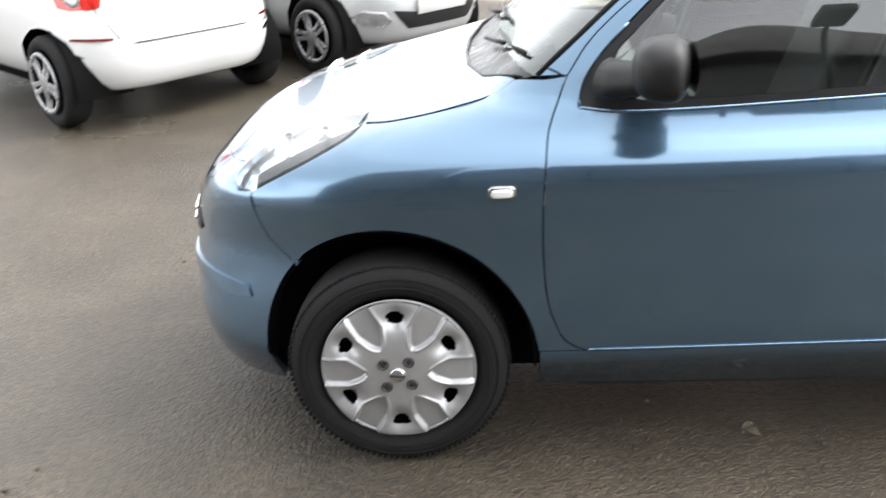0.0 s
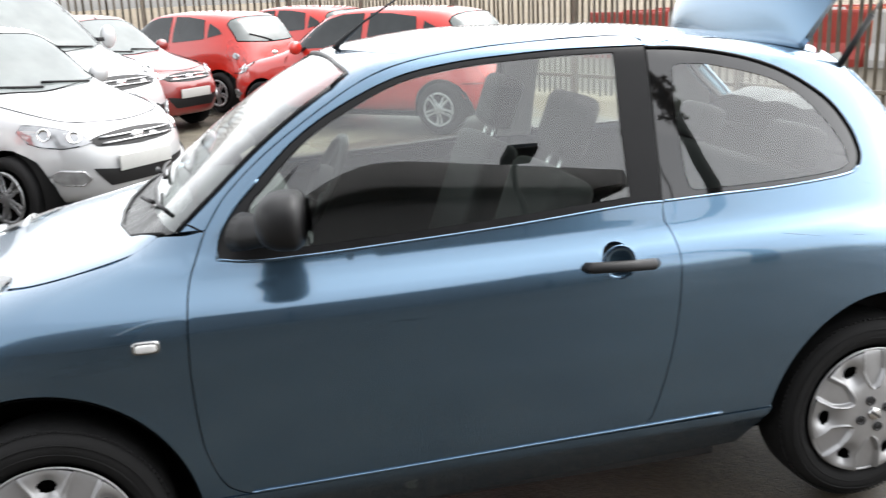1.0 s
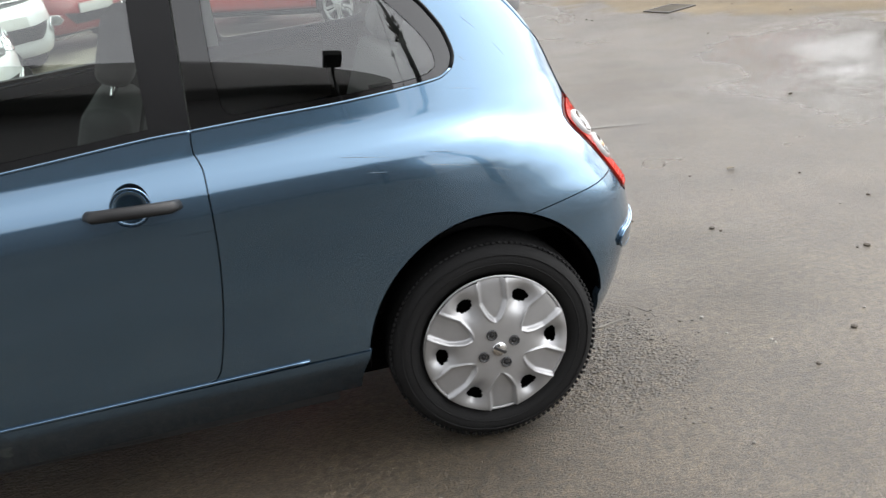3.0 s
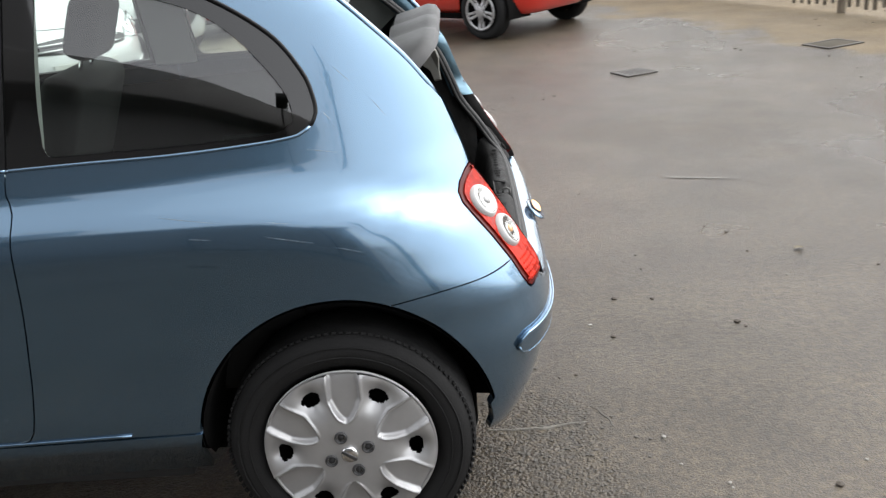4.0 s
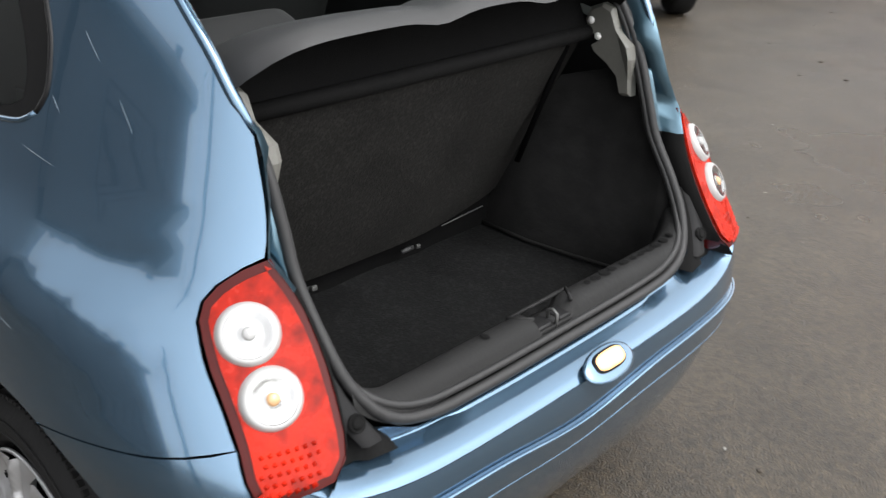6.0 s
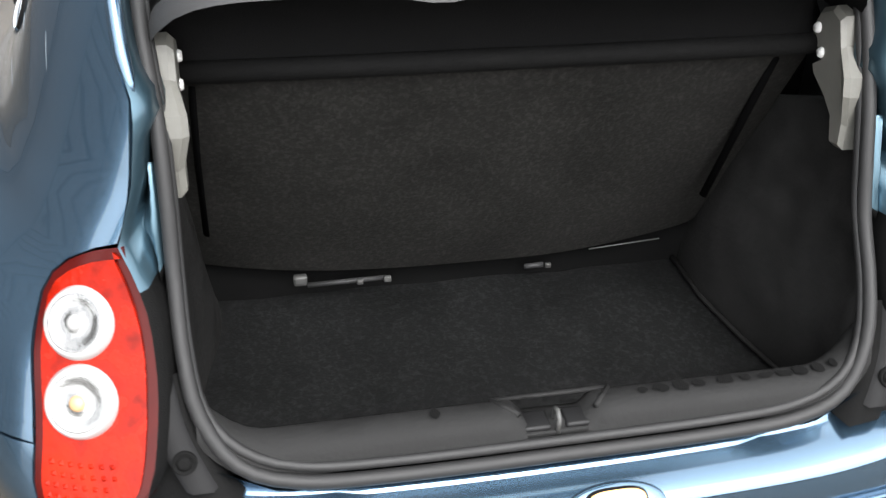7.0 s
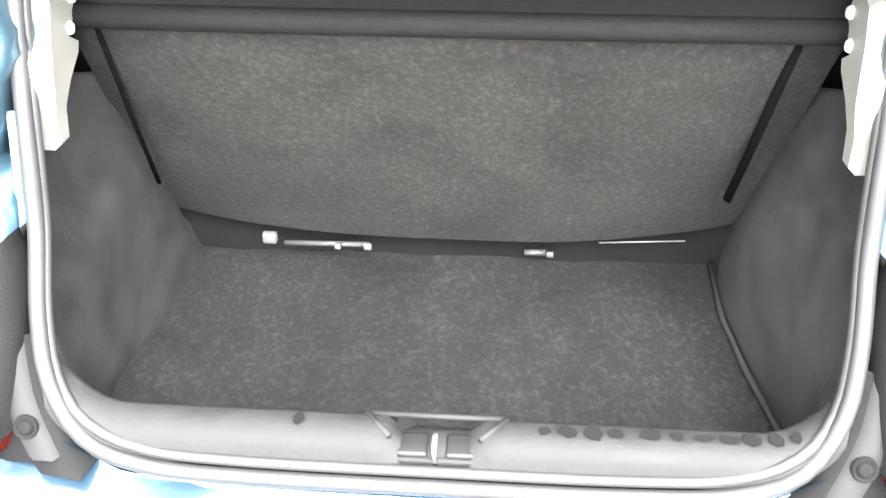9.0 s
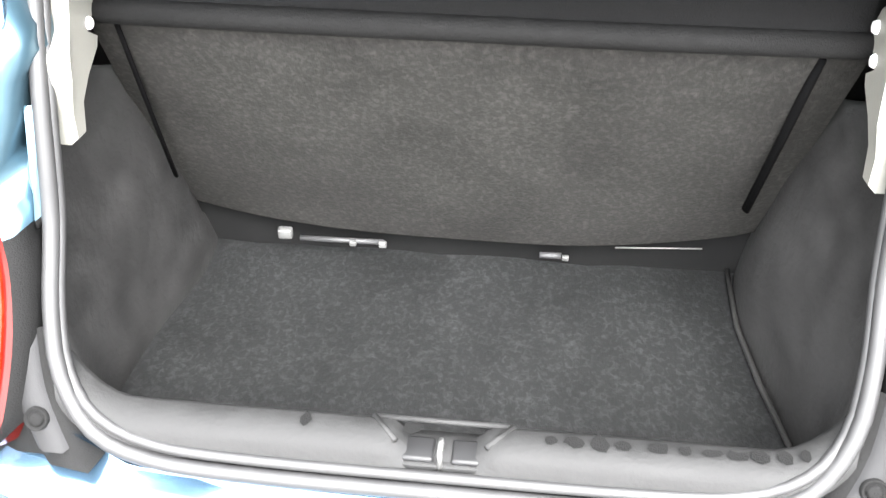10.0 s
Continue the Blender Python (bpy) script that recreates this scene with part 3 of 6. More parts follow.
def wheel(parent, at, turn=0.0, flip=False, cover=True):
    """A wheel whose outer face looks to -y: tyre with tread, steel rim, plastic cover, nuts."""
    hub = new("wheel")
    hub.parent = parent
    hub.matrix_local = pose(*at, 0, turn, 180 if flip else 0)
    R = WHEEL_R
    prof = [(0.205, 0.16), (0.255, 0.185), (R - 0.014, 0.172), (R - 0.003, 0.15), (R, 0.11), (R, 0.06), (R - 0.004, 0.034), (R - 0.013, 0.015), (R - 0.027, 0.002), (0.262, -0.004), (0.24, -0.002), (0.222, 0.008), (0.212, 0.02), (0.205, 0.03)]
    bm = lathe(prof, 96)
    tyre = part("tyre", bm, RUBBER, hub, "black road tyre")
    # tread blocks round the shoulder
    bm = bmesh.new()
    for k in range(110):
        m = Matrix.Rotation(2 * math.pi * k / 110, 4, "Y") @ Matrix.Translation((R - 0.0105, 0.030, 0)) @ Matrix.Rotation(radians(24), 4, "Z")
        bmesh.ops.create_cube(bm, size=1, matrix=m @ Matrix.Diagonal((0.005, 0.030, 0.010, 1)))
        m = Matrix.Rotation(2 * math.pi * (k + 0.5) / 110, 4, "Y") @ Matrix.Translation((R - 0.0042, 0.078, 0))
        bmesh.ops.create_cube(bm, size=1, matrix=m @ Matrix.Diagonal((0.007, 0.04, 0.010, 1)))
    part("tread", bm, RUBBER, tyre, "", smooth=False)
    # raised rings on the sidewall
    for rr in (0.246, 0.272):
        tube("sidewall_ring", [(rr * math.cos(a * math.pi / 32), -0.003, rr * math.sin(a * math.pi / 32)) for a in range(64)], 0.0018, RUBBER, tyre, closed=True, sides=6)
    part("rim", lathe([(0.205, 0.035), (0.19, 0.05), (0.185, 0.12), (0.05, 0.06), (0.0, 0.06)], 48), DARK, hub, "dark steel rim behind the cover")
    if cover:
        c = part("wheel_cover", wheel_cover_mesh(), SILVER, hub, "silver plastic wheel cover with six petals")
        tube("cover_rim", [(COVER_R * math.cos(a * math.pi / 40), 0.004, COVER_R * math.sin(a * math.pi / 40)) for a in range(80)], 0.004, SILVER, c, closed=True)
        for k in range(4):
            a = radians(20 + 90 * k)
            b = lathe([(0.0, -0.024), (0.007, -0.024), (0.0085, -0.021), (0.0085, -0.016), (0.012, -0.0275), (0.014, -0.0285), (0.0155, -0.026), (0.0155, -0.02)], 20)
            bmesh.ops.translate(b, vec=(0.0487 * math.cos(a), -0.004, 0.0487 * math.sin(a)), verts=b.verts)
            part("wheel_nut", b, GREYPL, c, "grey wheel nut cap")
        b = lathe([(0.0, -0.034), (0.018, -0.034), (0.021, -0.031), (0.021, -0.024)], 28)
        part("hub_badge", b, CHROME, c, "round chrome hub badge")
        prism("badge_bar", ((-0.021, -0.037, -0.004), (0.021, -0.0335, 0.004)), GREYPL, c, "", 0.001, Matrix.Rotation(radians(35), 4, "Y"))
    return hub


SCUTTLE = mat("glossy_black_scuttle", (0.010, 0.010, 0.010), 0.34, spread=0.3, grain=0.05, scale=25, spec=0.35)


def micra():
    S = MICRA
    car = empty("hatchback_car", (0, -0.016, 0), "light blue metallic three-door hatchback with its tailgate raised", "car")
    for mir in (False, True):
        sg = -1 if not mir else 1
        # door skin, round the window
        low_gap = cut(REAR_GAP, hi=1.045)
        door_loop = chain(low_gap, [(1.635, SILL_Z), (1.0, .370), (.502, .362)], FRONT_GAP[::-1], DOOR_TOP, [DOOR_TOP[-1], WIN_TOP[-1]], WIN_TOP[::-1], WIN_LOW[::-1])
        door = sheet("door", S, "side", door_loop, PAINT, car, "blue passenger door" if not mir else "blue driver's door", holes=[[Vector((1.562 + .046 * math.cos(math.pi * k / 18), .905 + .046 * math.sin(math.pi * k / 18))) for k in range(36)]], gap=0.0022, step=0.028, mirrored=mir)
        wing_loop = chain(FRONT_GAP, [(.502, .362), (.38, .357)], arch(0, .38, .40, 5, 134), FRONT_SEAM[::-1], HEAD_LOW, [tuple(S.top(*p))[::2] for p in BONNET_EDGE[::-1]] + [(.41, 1.058), (.458, 1.07)])
        sheet("front_wing", S, "side", wing_loop, PAINT, car, "", gap=0.002, step=0.028, mirrored=mir)
        # black window frame and glass
        win = chain(WIN_TOP, [WIN_TOP[-1], WIN_LOW[0]], WIN_LOW)
        pane = chain([(.60, 1.022), (.575, 1.115), (.63, 1.178), (.74, 1.278), (.865, 1.35), (1.01, 1.412), (1.17, 1.441), (1.335, 1.453), (1.505, 1.459), (1.648, 1.459)],
                     [(1.648, 1.459), (1.636, 1.25), (1.634, 1.065)], [(1.634, 1.065), (1.268, 1.043), (.95, 1.028), (.737, 1.02), (.60, 1.022)])
        sheet("window_frame", S, "side", win, FRAME, door, "satin black window frame and pillar trim", holes=[pane], gap=0.001, lift=-0.003, step=0.03, lip=0.012, mirrored=mir)
        sheet("window_pane", S, "side", pane, GLASS, door, "clear side window", lift=-0.006, lip=0, step=0.04, mirrored=mir)
        # quarter panel
        roof_line = [tuple(S.wrap(x, S.girth((x, -.5, S.top(x, -.5).z)).y))[::2] for x in (1.755, 1.95, 2.15, 2.35)]
        q_loop = chain([roof_line[0], *roof_line[1:], TAIL_EDGE[0]], TAIL_EDGE, LAMP_FRONT, BUMPER_SEAM, arch(BASE, .360, .402, 68, 172), [(2.08, SILL_Z), (1.8, SILL_Z), (1.635, SILL_Z)], low_gap[::-1], QWIN_TOP[::-1], [QWIN_TOP[0], roof_line[0]])
        sheet("rear_quarter_panel", S, "side", q_loop, PAINT, car, "", gap=0.0015, step=0.028, mirrored=mir)
        qw = chain(QWIN_TOP, [QWIN_TOP[-1], QWIN_TOP[0]])
        qp = spline([(1.832, 1.41), (1.90, 1.412), (1.977, 1.401), (2.142, 1.356), (2.25, 1.29), (2.345, 1.182), (2.374, 1.115), (2.35, 1.082), (2.185, 1.071), (1.9, 1.068), (1.83, 1.072), (1.818, 1.12), (1.814, 1.213), (1.82, 1.36)], closed=True)
        qf = sheet("quarter_window", S, "side", qw, QFRAME, car, "rear quarter window with a dark printed border", holes=[qp], gap=0.002, lift=-0.004, lip=0.003, step=0.03, mirrored=mir)
        sheet("window_pane", S, "side", qp, GLASS, qf, "", lift=-0.0045, lip=0, step=0.04, mirrored=mir)
        # turned-out paint lip round the windows
        for run, owner, r, lip_m in ((WIN_LOW, door, .0045, PAINT), (WIN_TOP[:5], door, .0045, PAINT), (QWIN_TOP[8:], car, .0045, PAINT), (QWIN_TOP[:9], qf, .0048, FRAME)):
            lip = [S.side(p[0], p[1]) for p in spline([Vector(q) for q in run], .012)]
            tube("window_lip" if lip_m is PAINT else "gasket", [(p.x, (p.y + .001) * (-1 if mir else 1), p.z) for p in lip], r, lip_m, owner, sides=8)
        # sill
        sheet("sill", S, "side", chain([(.38, .360), (1.2, .3735), (2.08, SILL_Z)], [(2.08, SILL_Z), (2.055, .29), (2.045, .20)], [(2.045, .20), (1.2, .185), (.385, .195)], [(.385, .195), (.382, .3), (.38, .360)]), PAINT, car, "", gap=0.0015, step=0.03, lift=0.004, mirrored=mir)
        bead = [S.side(x, .3655 + (x - .51) * .0158) for x in [.51 + .04 * i for i in range(36)]]
        tube("sill_bead", [(p.x, (p.y - .002) * (-1 if mir else 1), p.z) for p in bead], .0042, PAINT, car, sides=8)
    # roof with its two front pillars
    def g(x, z):
        return S.girth(S.side(x, z))
    left = [g(*p) for p in DOOR_TOP]
    q = [S.girth(S.top(x, -.5)) for x in (1.95, 2.15, 2.35)]
    half = 0.35 * math.pi * 2
    over = lambda run: [Vector((p.x, half - p.y)) for p in run]
    top_rear = [S.girth(S.top(x, y)) for x, y in ((2.35, -.5), (2.39, -.42), (2.41, -.25), (2.415, 0))]
    scr_side = [S.girth(S.front(y, z)) for y, z in ((-.60, 1.06), (-.575, 1.15), (-.545, 1.25), (-.52, 1.35), (-.505, 1.405))]
    scr_top = [S.girth(S.front(y, z)) for y, z in ((-.505, 1.405), (-.47, 1.44), (-.25, 1.458), (0, 1.463))]
    roof_loop = chain(left, [left[-1]] + q, top_rear + over(top_rear)[::-1][1:], over([left[-1]] + q)[::-1], over(left)[::-1], [over(left)[0], over(scr_side)[0]], over(scr_side), over(scr_top) + scr_top[::-1][1:], scr_side[::-1], [scr_side[0], left[0]])
    sheet("roof", S, "wrap", roof_loop, PAINT, car, "", gap=0.001, step=0.035)
    mirror2 = lambda run: [(-p[0], p[1]) for p in run]
    ss = [(-.60, 1.06), (-.575, 1.15), (-.545, 1.25), (-.52, 1.35), (-.505, 1.405)]
    st = [(-.505, 1.405), (-.47, 1.44), (-.25, 1.458), (0, 1.463)]
    sb = [(.60, 1.06), (.45, 1.075), (.25, 1.068), (0, 1.062), (-.25, 1.068), (-.45, 1.075), (-.60, 1.06)]
    sheet("windscreen", S, "front", chain(ss, st + mirror2(st)[::-1][1:], mirror2(ss)[::-1], sb), SCREEN, car, "raked clear windscreen", lift=-0.003, lip=0, step=0.05)
    for run in (ss + [st[0]], mirror2(ss) + [mirror2(st)[0]], st + mirror2(st)[::-1][1:]):
        tube("screen_seal", [S.front(p.x, p.y) + Vector((-.001, 0, .001)) for p in spline([Vector(q) for q in run], .04)], .0065, FRAME, car, "thin black windscreen seal", sides=8)
    for sg in (1, -1):
        lip = [S.top(p.x, sg * p.y) for p in spline([Vector(q) for q in BONNET_EDGE], .03)]
        tube("wing_flange", [p - S.normal(p) * .0085 for p in lip], .0045, PAINT, car, "", sides=8)
    # bonnet, front bumper
    over_y = lambda run: [(p[0], -p[1]) for p in run][::-1]
    nose = [(-.408, -.52), (-.47, -.42), (-.515, -.25), (-.53, 0)]
    bonnet = chain(BONNET_EDGE, HEAD_IN, nose + over_y(nose)[1:], over_y(HEAD_IN), over_y(BONNET_EDGE), [(.33, .555), (.25, .40), (.205, .2), (.195, 0), (.205, -.2), (.25, -.40), (.33, -.555)])
    sheet("bonnet", S, "top", bonnet, PAINT, car, "", gap=0.0004, step=0.035)
    cowl = chain([(.35, -.57), (.25, -.42), (.205, -.2), (.195, 0), (.205, .2), (.25, .42), (.35, .57)], [(.35, .57), (.44, .62)], [(.44, .62), (.42, .45), (.385, .25), (.37, 0), (.385, -.25), (.42, -.45), (.44, -.62)])
    sheet("cowl_panel", S, "top", cowl, SCUTTLE, car, "black plastic scuttle under the windscreen", lift=-0.006, lip=0, step=0.03)
    tube("cowl_seal", [S.top(x, y) + Vector((0, 0, -.001)) for x, y in ((.345, -.562), (.25, -.41), (.205, -.2), (.196, 0), (.205, .2), (.25, .41), (.345, .562))], .006, FRAME, car, "black rubber bonnet seal", sides=8)
    for sg in (-1, 1):
        run = [S.side(x, z) for x, z in ((.452, 1.066), (.43, 1.075), (.40, 1.083))]
        tube("panel_gap", [(p.x, -sg * p.y, p.z) for p in run], .0028, DARK, car, "", sides=6)
    return car


CAR = micra()
for x in (0, BASE):
    for flip in (False, True):
        wheel(CAR, (x, -0.775 if not flip else 0.775, HUB_Z), -30 if x == 0 else 0, flip)


# ---- the hatchback's ends, boot and cabin ----
RED = mat("red_lamp_plastic", (0.32, 0.010, 0.002), 0.14, 0.0, 0.0, spread=0.7, scale=30, grain=0.12, spec=0.18)
DARKRED = mat("dark_red_lamp_edge", (0.06, 0.004, 0.003), 0.2, coat=0.0, spec=0.2, spread=0.1, scale=30)
LENS = mat("clear_lamp_lens", (0.33, 0.33, 0.325), 0.16, 0.85, 0.6, spread=0.10, grain=0.06, scale=40)
AMBER = mat("amber_bulb", (0.55, 0.33, 0.17), 0.2, coat=0.5)
SCRATCH = mat("bare_scratch", (0.20, 0.23, 0.25), 0.7, spread=0.2, scale=80)
COVERPL = mat("dark_cover_plastic", (0.0115, 0.0115, 0.012), 0.65, spread=0.15, grain=0.1, scale=200, spec=0.2)
SEATCARPET = mat("grey_seat_back_carpet", (0.0156, 0.0150, 0.0140), 0.95, spread=0.28, grain=0.2, scale=66, fleck=0.22, spec=0.12, fibre=0.5)
BOLT = mat("dull_bolt", (0.09, 0.09, 0.088), 0.5, 0.3, spread=0.2, scale=60)
CREAM = mat("cream_plastic", (0.125, 0.123, 0.11), 0.5, spread=0.06, grain=0.05, scale=120)
WHITE = mat("white_plastic", (0.75, 0.75, 0.74), 0.35, spread=0.04, scale=50)
RING = mat("pale_lens_ring", (0.36, 0.36, 0.355), 0.3, coat=0.3, spread=0.04, scale=50)
SHELF = mat("black_shelf_fabric", (0.0040, 0.0040, 0.0040), 0.8, spread=0.2, grain=0.2, scale=150, spec=0.15)
STRAP = mat("black_webbing", (0.0018, 0.0018, 0.0019), 0.9, spread=0.2, scale=120, spec=0.03)
SHELFDARK = mat("black_shelf_lining", (0.0048, 0.0048, 0.0049), 0.9, spread=0.2, grain=0.2, scale=150, spec=0.08)
SILLPL = mat("scuffed_sill_plastic", (0.0150, 0.0150, 0.0150), 0.72, spread=0.25, grain=0.12, scale=45, spec=0.22)
TRIM = mat("dark_cabin_plastic", (0.020, 0.0205, 0.0215), 0.6, spread=0.12, scale=12)
CLOTH = mat("grey_headliner", (0.30, 0.31, 0.295), 0.95, spread=0.06, scale=12)
REFLECTOR = mat("lamp_reflector", (0.78, 0.78, 0.78), 0.16, 0.9, 0.5, spread=0.1, scale=60)
BULB = mat("lit_plate_lamp", (1.0, 0.58, 0.22), 0.3, emit=0.6, spread=0.4, scale=40)
S = MICRA
APER = fine([(.60,2.93),(.62,2.915),(.70,2.868),(.84,2.778),(.885,2.747),(1.0,2.705),(1.1,2.650),(1.25,2.500),(1.43,2.335)])
SEAL_HALF = [(0,.647),(.22,.648),(.34,.655),(.41,.68),(.45,.735),(.463,.80),(.466,.88),(.465,.95),(.467,1.05),(.478,1.15),(.480,1.25),(.458,1.34),(.38,1.40),(.2,1.425),(0,1.43)]


def tail2(p):
    return Vector((0.9 * math.atan2(p[1], p[0] - 1.9), p[2]))


def nose2(p):
    return Vector((0.9 * math.atan2(p[1], 0.6 - p[0]), p[2]))


def both_sides(run):
    """A run that ends on the middle, carried on to the other side."""
    return run + [Vector((-p[0], p[1])) for p in run[::-1][1:]]


def mirror_u(run):
    return [Vector((-p[0], p[1])) for p in run[::-1]]


def dome(a, b, h, n=2.4):
    """A low rounded cap over a superellipse in x and y."""
    bm = bmesh.new()
    sg = lambda v, e: math.copysign(abs(v) ** e, v)
    rings = []
    for s, z in ((1.0, -.4), (1.0, .0), (.97, .35), (.88, .65), (.70, .86), (.45, .96), (.2, 1.0)):
        rings.append([bm.verts.new((a * s * sg(math.cos(t), 2 / n), b * s * sg(math.sin(t), 2 / n), h * z)) for t in [2 * math.pi * i / 40 for i in range(40)]])
    for p, q in zip(rings, rings[1:]):
        for i in range(40):
            bm.faces.new((p[i], p[(i + 1) % 40], q[(i + 1) % 40], q[i]))
    bm.faces.new(rings[-1])
    bmesh.ops.recalc_face_normals(bm, faces=bm.faces)
    return bm


def rear_at(y, z):
    """The point of the tail at that y and z."""
    lo, hi = -1.2, 0.0
    for _ in range(30):
        u = (lo + hi) / 2
        lo, hi = (u, hi) if S.tail(u, z).y < y else (lo, u)
    return S.tail(u, z)


LAMP_IN = fine([(.64,.548),(.656,.540),(.676,.514),(.716,.498),(.80,.488),(.85,.490),(.875,.495),(.90,.503),(.92,.512),(.935,.520)])


def rear_end(car):
    side = lambda run: [tail2(S.side(*p)) for p in run]
    seam = side(BUMPER_SEAM[::-1])
    lampf = [tail2(p) for p in (S.side(2.847,.721), S.side(2.869,.681), S.side(2.886,.651), S.side(2.893,.643))]
    lampb = [lampf[-1], tail2((2.908,-.625,.643)), tail2((2.924,-.585,.655))]
    top = [lampb[-1], Vector((tail2((2.95,-.53,0)).x, .622)), Vector((tail2((2.98,-.40,0)).x, .60)), Vector((tail2((2.99,-.2,0)).x, .592)), Vector((0, .59))]
    bottom = side([(2.775,.349), (2.78,.29)]) + [Vector((tail2((2.86,-.66,0)).x, .235)), Vector((tail2((2.95,-.4,0)).x, .21)), Vector((0, .205))]
    archr = side(arch(BASE, .360, .402, 8, 68)[::-1])
    loop = chain(seam, lampf, lampb, both_sides(top), mirror_u(lampb), mirror_u(lampf), mirror_u(seam), mirror_u(archr), both_sides(bottom)[::-1], archr[::-1])
    bumper = sheet("rear_bumper", S, "tail", loop, PAINT, car, "blue rear bumper with a moulded rib", gap=0.0015, step=0.03)
    rib_lo = [Vector((tail2((2.880,-.70,0)).x, .508)), Vector((tail2((2.888,-.688,0)).x, .488)), Vector((tail2((2.91,-.67,0)).x, .478)), Vector((tail2((2.96,-.5,0)).x, .487)), Vector((tail2((3,-.25,0)).x, .477)), Vector((0, .455))]
    rib_hi = [Vector((tail2((2.880,-.70,0)).x, .508)), Vector((tail2((2.886,-.69,0)).x, .524)), Vector((tail2((2.90,-.68,0)).x, .534)), Vector((tail2((2.96,-.5,0)).x, .545)), Vector((tail2((3,-.25,0)).x, .535)), Vector((0, .508))]
    sheet("bumper_rib", S, "tail", chain(both_sides(rib_lo), both_sides(rib_hi)[::-1]), PAINT, bumper, "", lift=0.009, lip=0.010, step=0.02)
    for run in (both_sides(rib_hi), both_sides(rib_lo)):
        pts = [S.tail(p.x, p.y) for p in spline(run, .02)]
        tube("rib_edge", [p + S.normal(p) * .007 for p in pts], .0038, PAINT, bumper, sides=8)
    # shelf from the bumper's top edge to the load sill
    rows = []
    edge = spline(both_sides(top), 0.015)
    pts = [S.tail(p.x, p.y) for p in edge]
    # (along, up, up within the sunk middle panel)
    shelf = ((0, 0, 0), (-.004, .006, .006), (-.012, .011, .011), (-.036, .019, .019), (-.038, .0197, .0192), (-.056, .026, .0254), (-.058, .0270, .0268), (-.061, .0318, .0310), (-.064, .0322, .0315), (-.066, .0290, .0290), (-.071, .0330, .0330), (-.073, .0325, .0325))
    for k, (dx, dz, dm) in enumerate(shelf):
        row = []
        for p in pts:
            f = 1 - 0.15 * k / 11
            sunk = min(1.0, max(0.0, (.315 - abs(p.y)) / .03))
            end = max(0.0, (abs(p.y) - .42) / .2)
            row.append((p.x + dx - .006 * (1 - sunk) * (k > 3) - end * .03 * k / 11, p.y * f, p.z + (dz + (dm - dz) * sunk) * (1 - end * .5)))
        rows.append(row)
    row = []
    for p in pts:
        y = p.y * .83
        zz = .645 if abs(y) < .36 else .645 + (abs(y) - .36) * .4
        row.append((APER(zz) + .004, y, zz))
    rows.append(row)
    strip("load_sill", rows, PAINT, car, "")
    for mir in (False, True):
        sg = 1 if mir else -1
        lamp_pts = [S.side(*p) for p in ((2.765,.933), (2.751,.923), (2.738,.905), (2.734,.887), (2.742,.866), (2.758,.845), (2.786,.810), (2.805,.785), (2.848,.721), (2.870,.681), (2.887,.653), (2.894,.646))]
        inner = [rear_at(-LAMP_IN(z), z) for z in (.656, .676, .716, .80, .85, .875, .90, .92)] + [S.side(2.766,.934)]
        cc = lambda p: Vector((.6 * (p[0] - 1.9) + .8 * (p[1] - .2), p[2]))
        loop = chain([cc(p) for p in lamp_pts], [cc(lamp_pts[-1]), cc(inner[0])], [cc(p) for p in inner], step=.015)
        lamp = sheet("tail_lamp", S, "corner", loop, DARKRED, car, "red tail lamp with two round clear lenses", lift=0.001, lip=0.05, step=0.02, gap=.001, mirrored=mir)
        sheet("lens_cover", S, "corner", inset(loop, .013), RED, lamp, "", lift=0.005, lip=0.004, step=0.016, mirrored=mir)
        for nm, c, r in (("clear_lens", (2.806,-.588,.847), .043), ("clear_lens", (2.857,-.592,.771), .043)):
            p0 = cc(c)
            p = S.corner(p0.x, p0.y)
            n = S.normal(p)
            bm = lathe([(r * .03 + r * .78 * i / 22, -.0145 - (.0008 if i % 2 else 0) + .003 * math.sin(math.pi * i / 22) ** 2) for i in range(23)], 40)
            rot = Vector((0, -1, 0)).rotation_difference(n).to_matrix().to_4x4()
            bmesh.ops.transform(bm, matrix=Matrix.Translation(p) @ rot, verts=bm.verts)
            ring = lathe([(r * .80, -.0142), (r * .86, -.0150), (r * .94, -.0130), (r * 1.01, -.0075), (r * 1.05, -.004), (r * 1.06, .004)], 40)
            bmesh.ops.transform(ring, matrix=Matrix.Translation(p) @ rot, verts=ring.verts)
            core = lathe([(0.0, -.0185), (r * .14, -.0178), (r * .22, -.0150), (r * .25, -.008)], 24)
            bmesh.ops.transform(core, matrix=Matrix.Translation(p) @ rot, verts=core.verts)
            if mir:
                for b in (bm, ring, core):
                    bmesh.ops.scale(b, vec=(1, -1, 1), verts=b.verts)
                    bmesh.ops.reverse_faces(b, faces=b.faces)
            part(nm, bm, LENS, lamp, "round ribbed clear lens")
            part("lens_ring", ring, RING, lamp, "pale lens ring")
            part("bulb", core, AMBER if c[2] < .8 else RING, lamp, "")
        # ribbed reflex field at the lamp's foot
        b = bmesh.new()
        for i in range(7):
            for j in range(5):
                q = cc((2.868, -.575, .705)) + Vector((-.036 + i * .0115 + (j % 2) * .0057, -.042 + j * .0115))
                p = S.corner(q.x, q.y)
                n = S.normal(p)
                m = Matrix.Translation(p + n * .006) @ Vector((0, 0, 1)).rotation_difference(n).to_matrix().to_4x4() @ Matrix.Rotation(.785, 4, "Z")
                bmesh.ops.create_cone(b, cap_ends=False, segments=4, radius1=.0062, radius2=0, depth=.005, matrix=m)
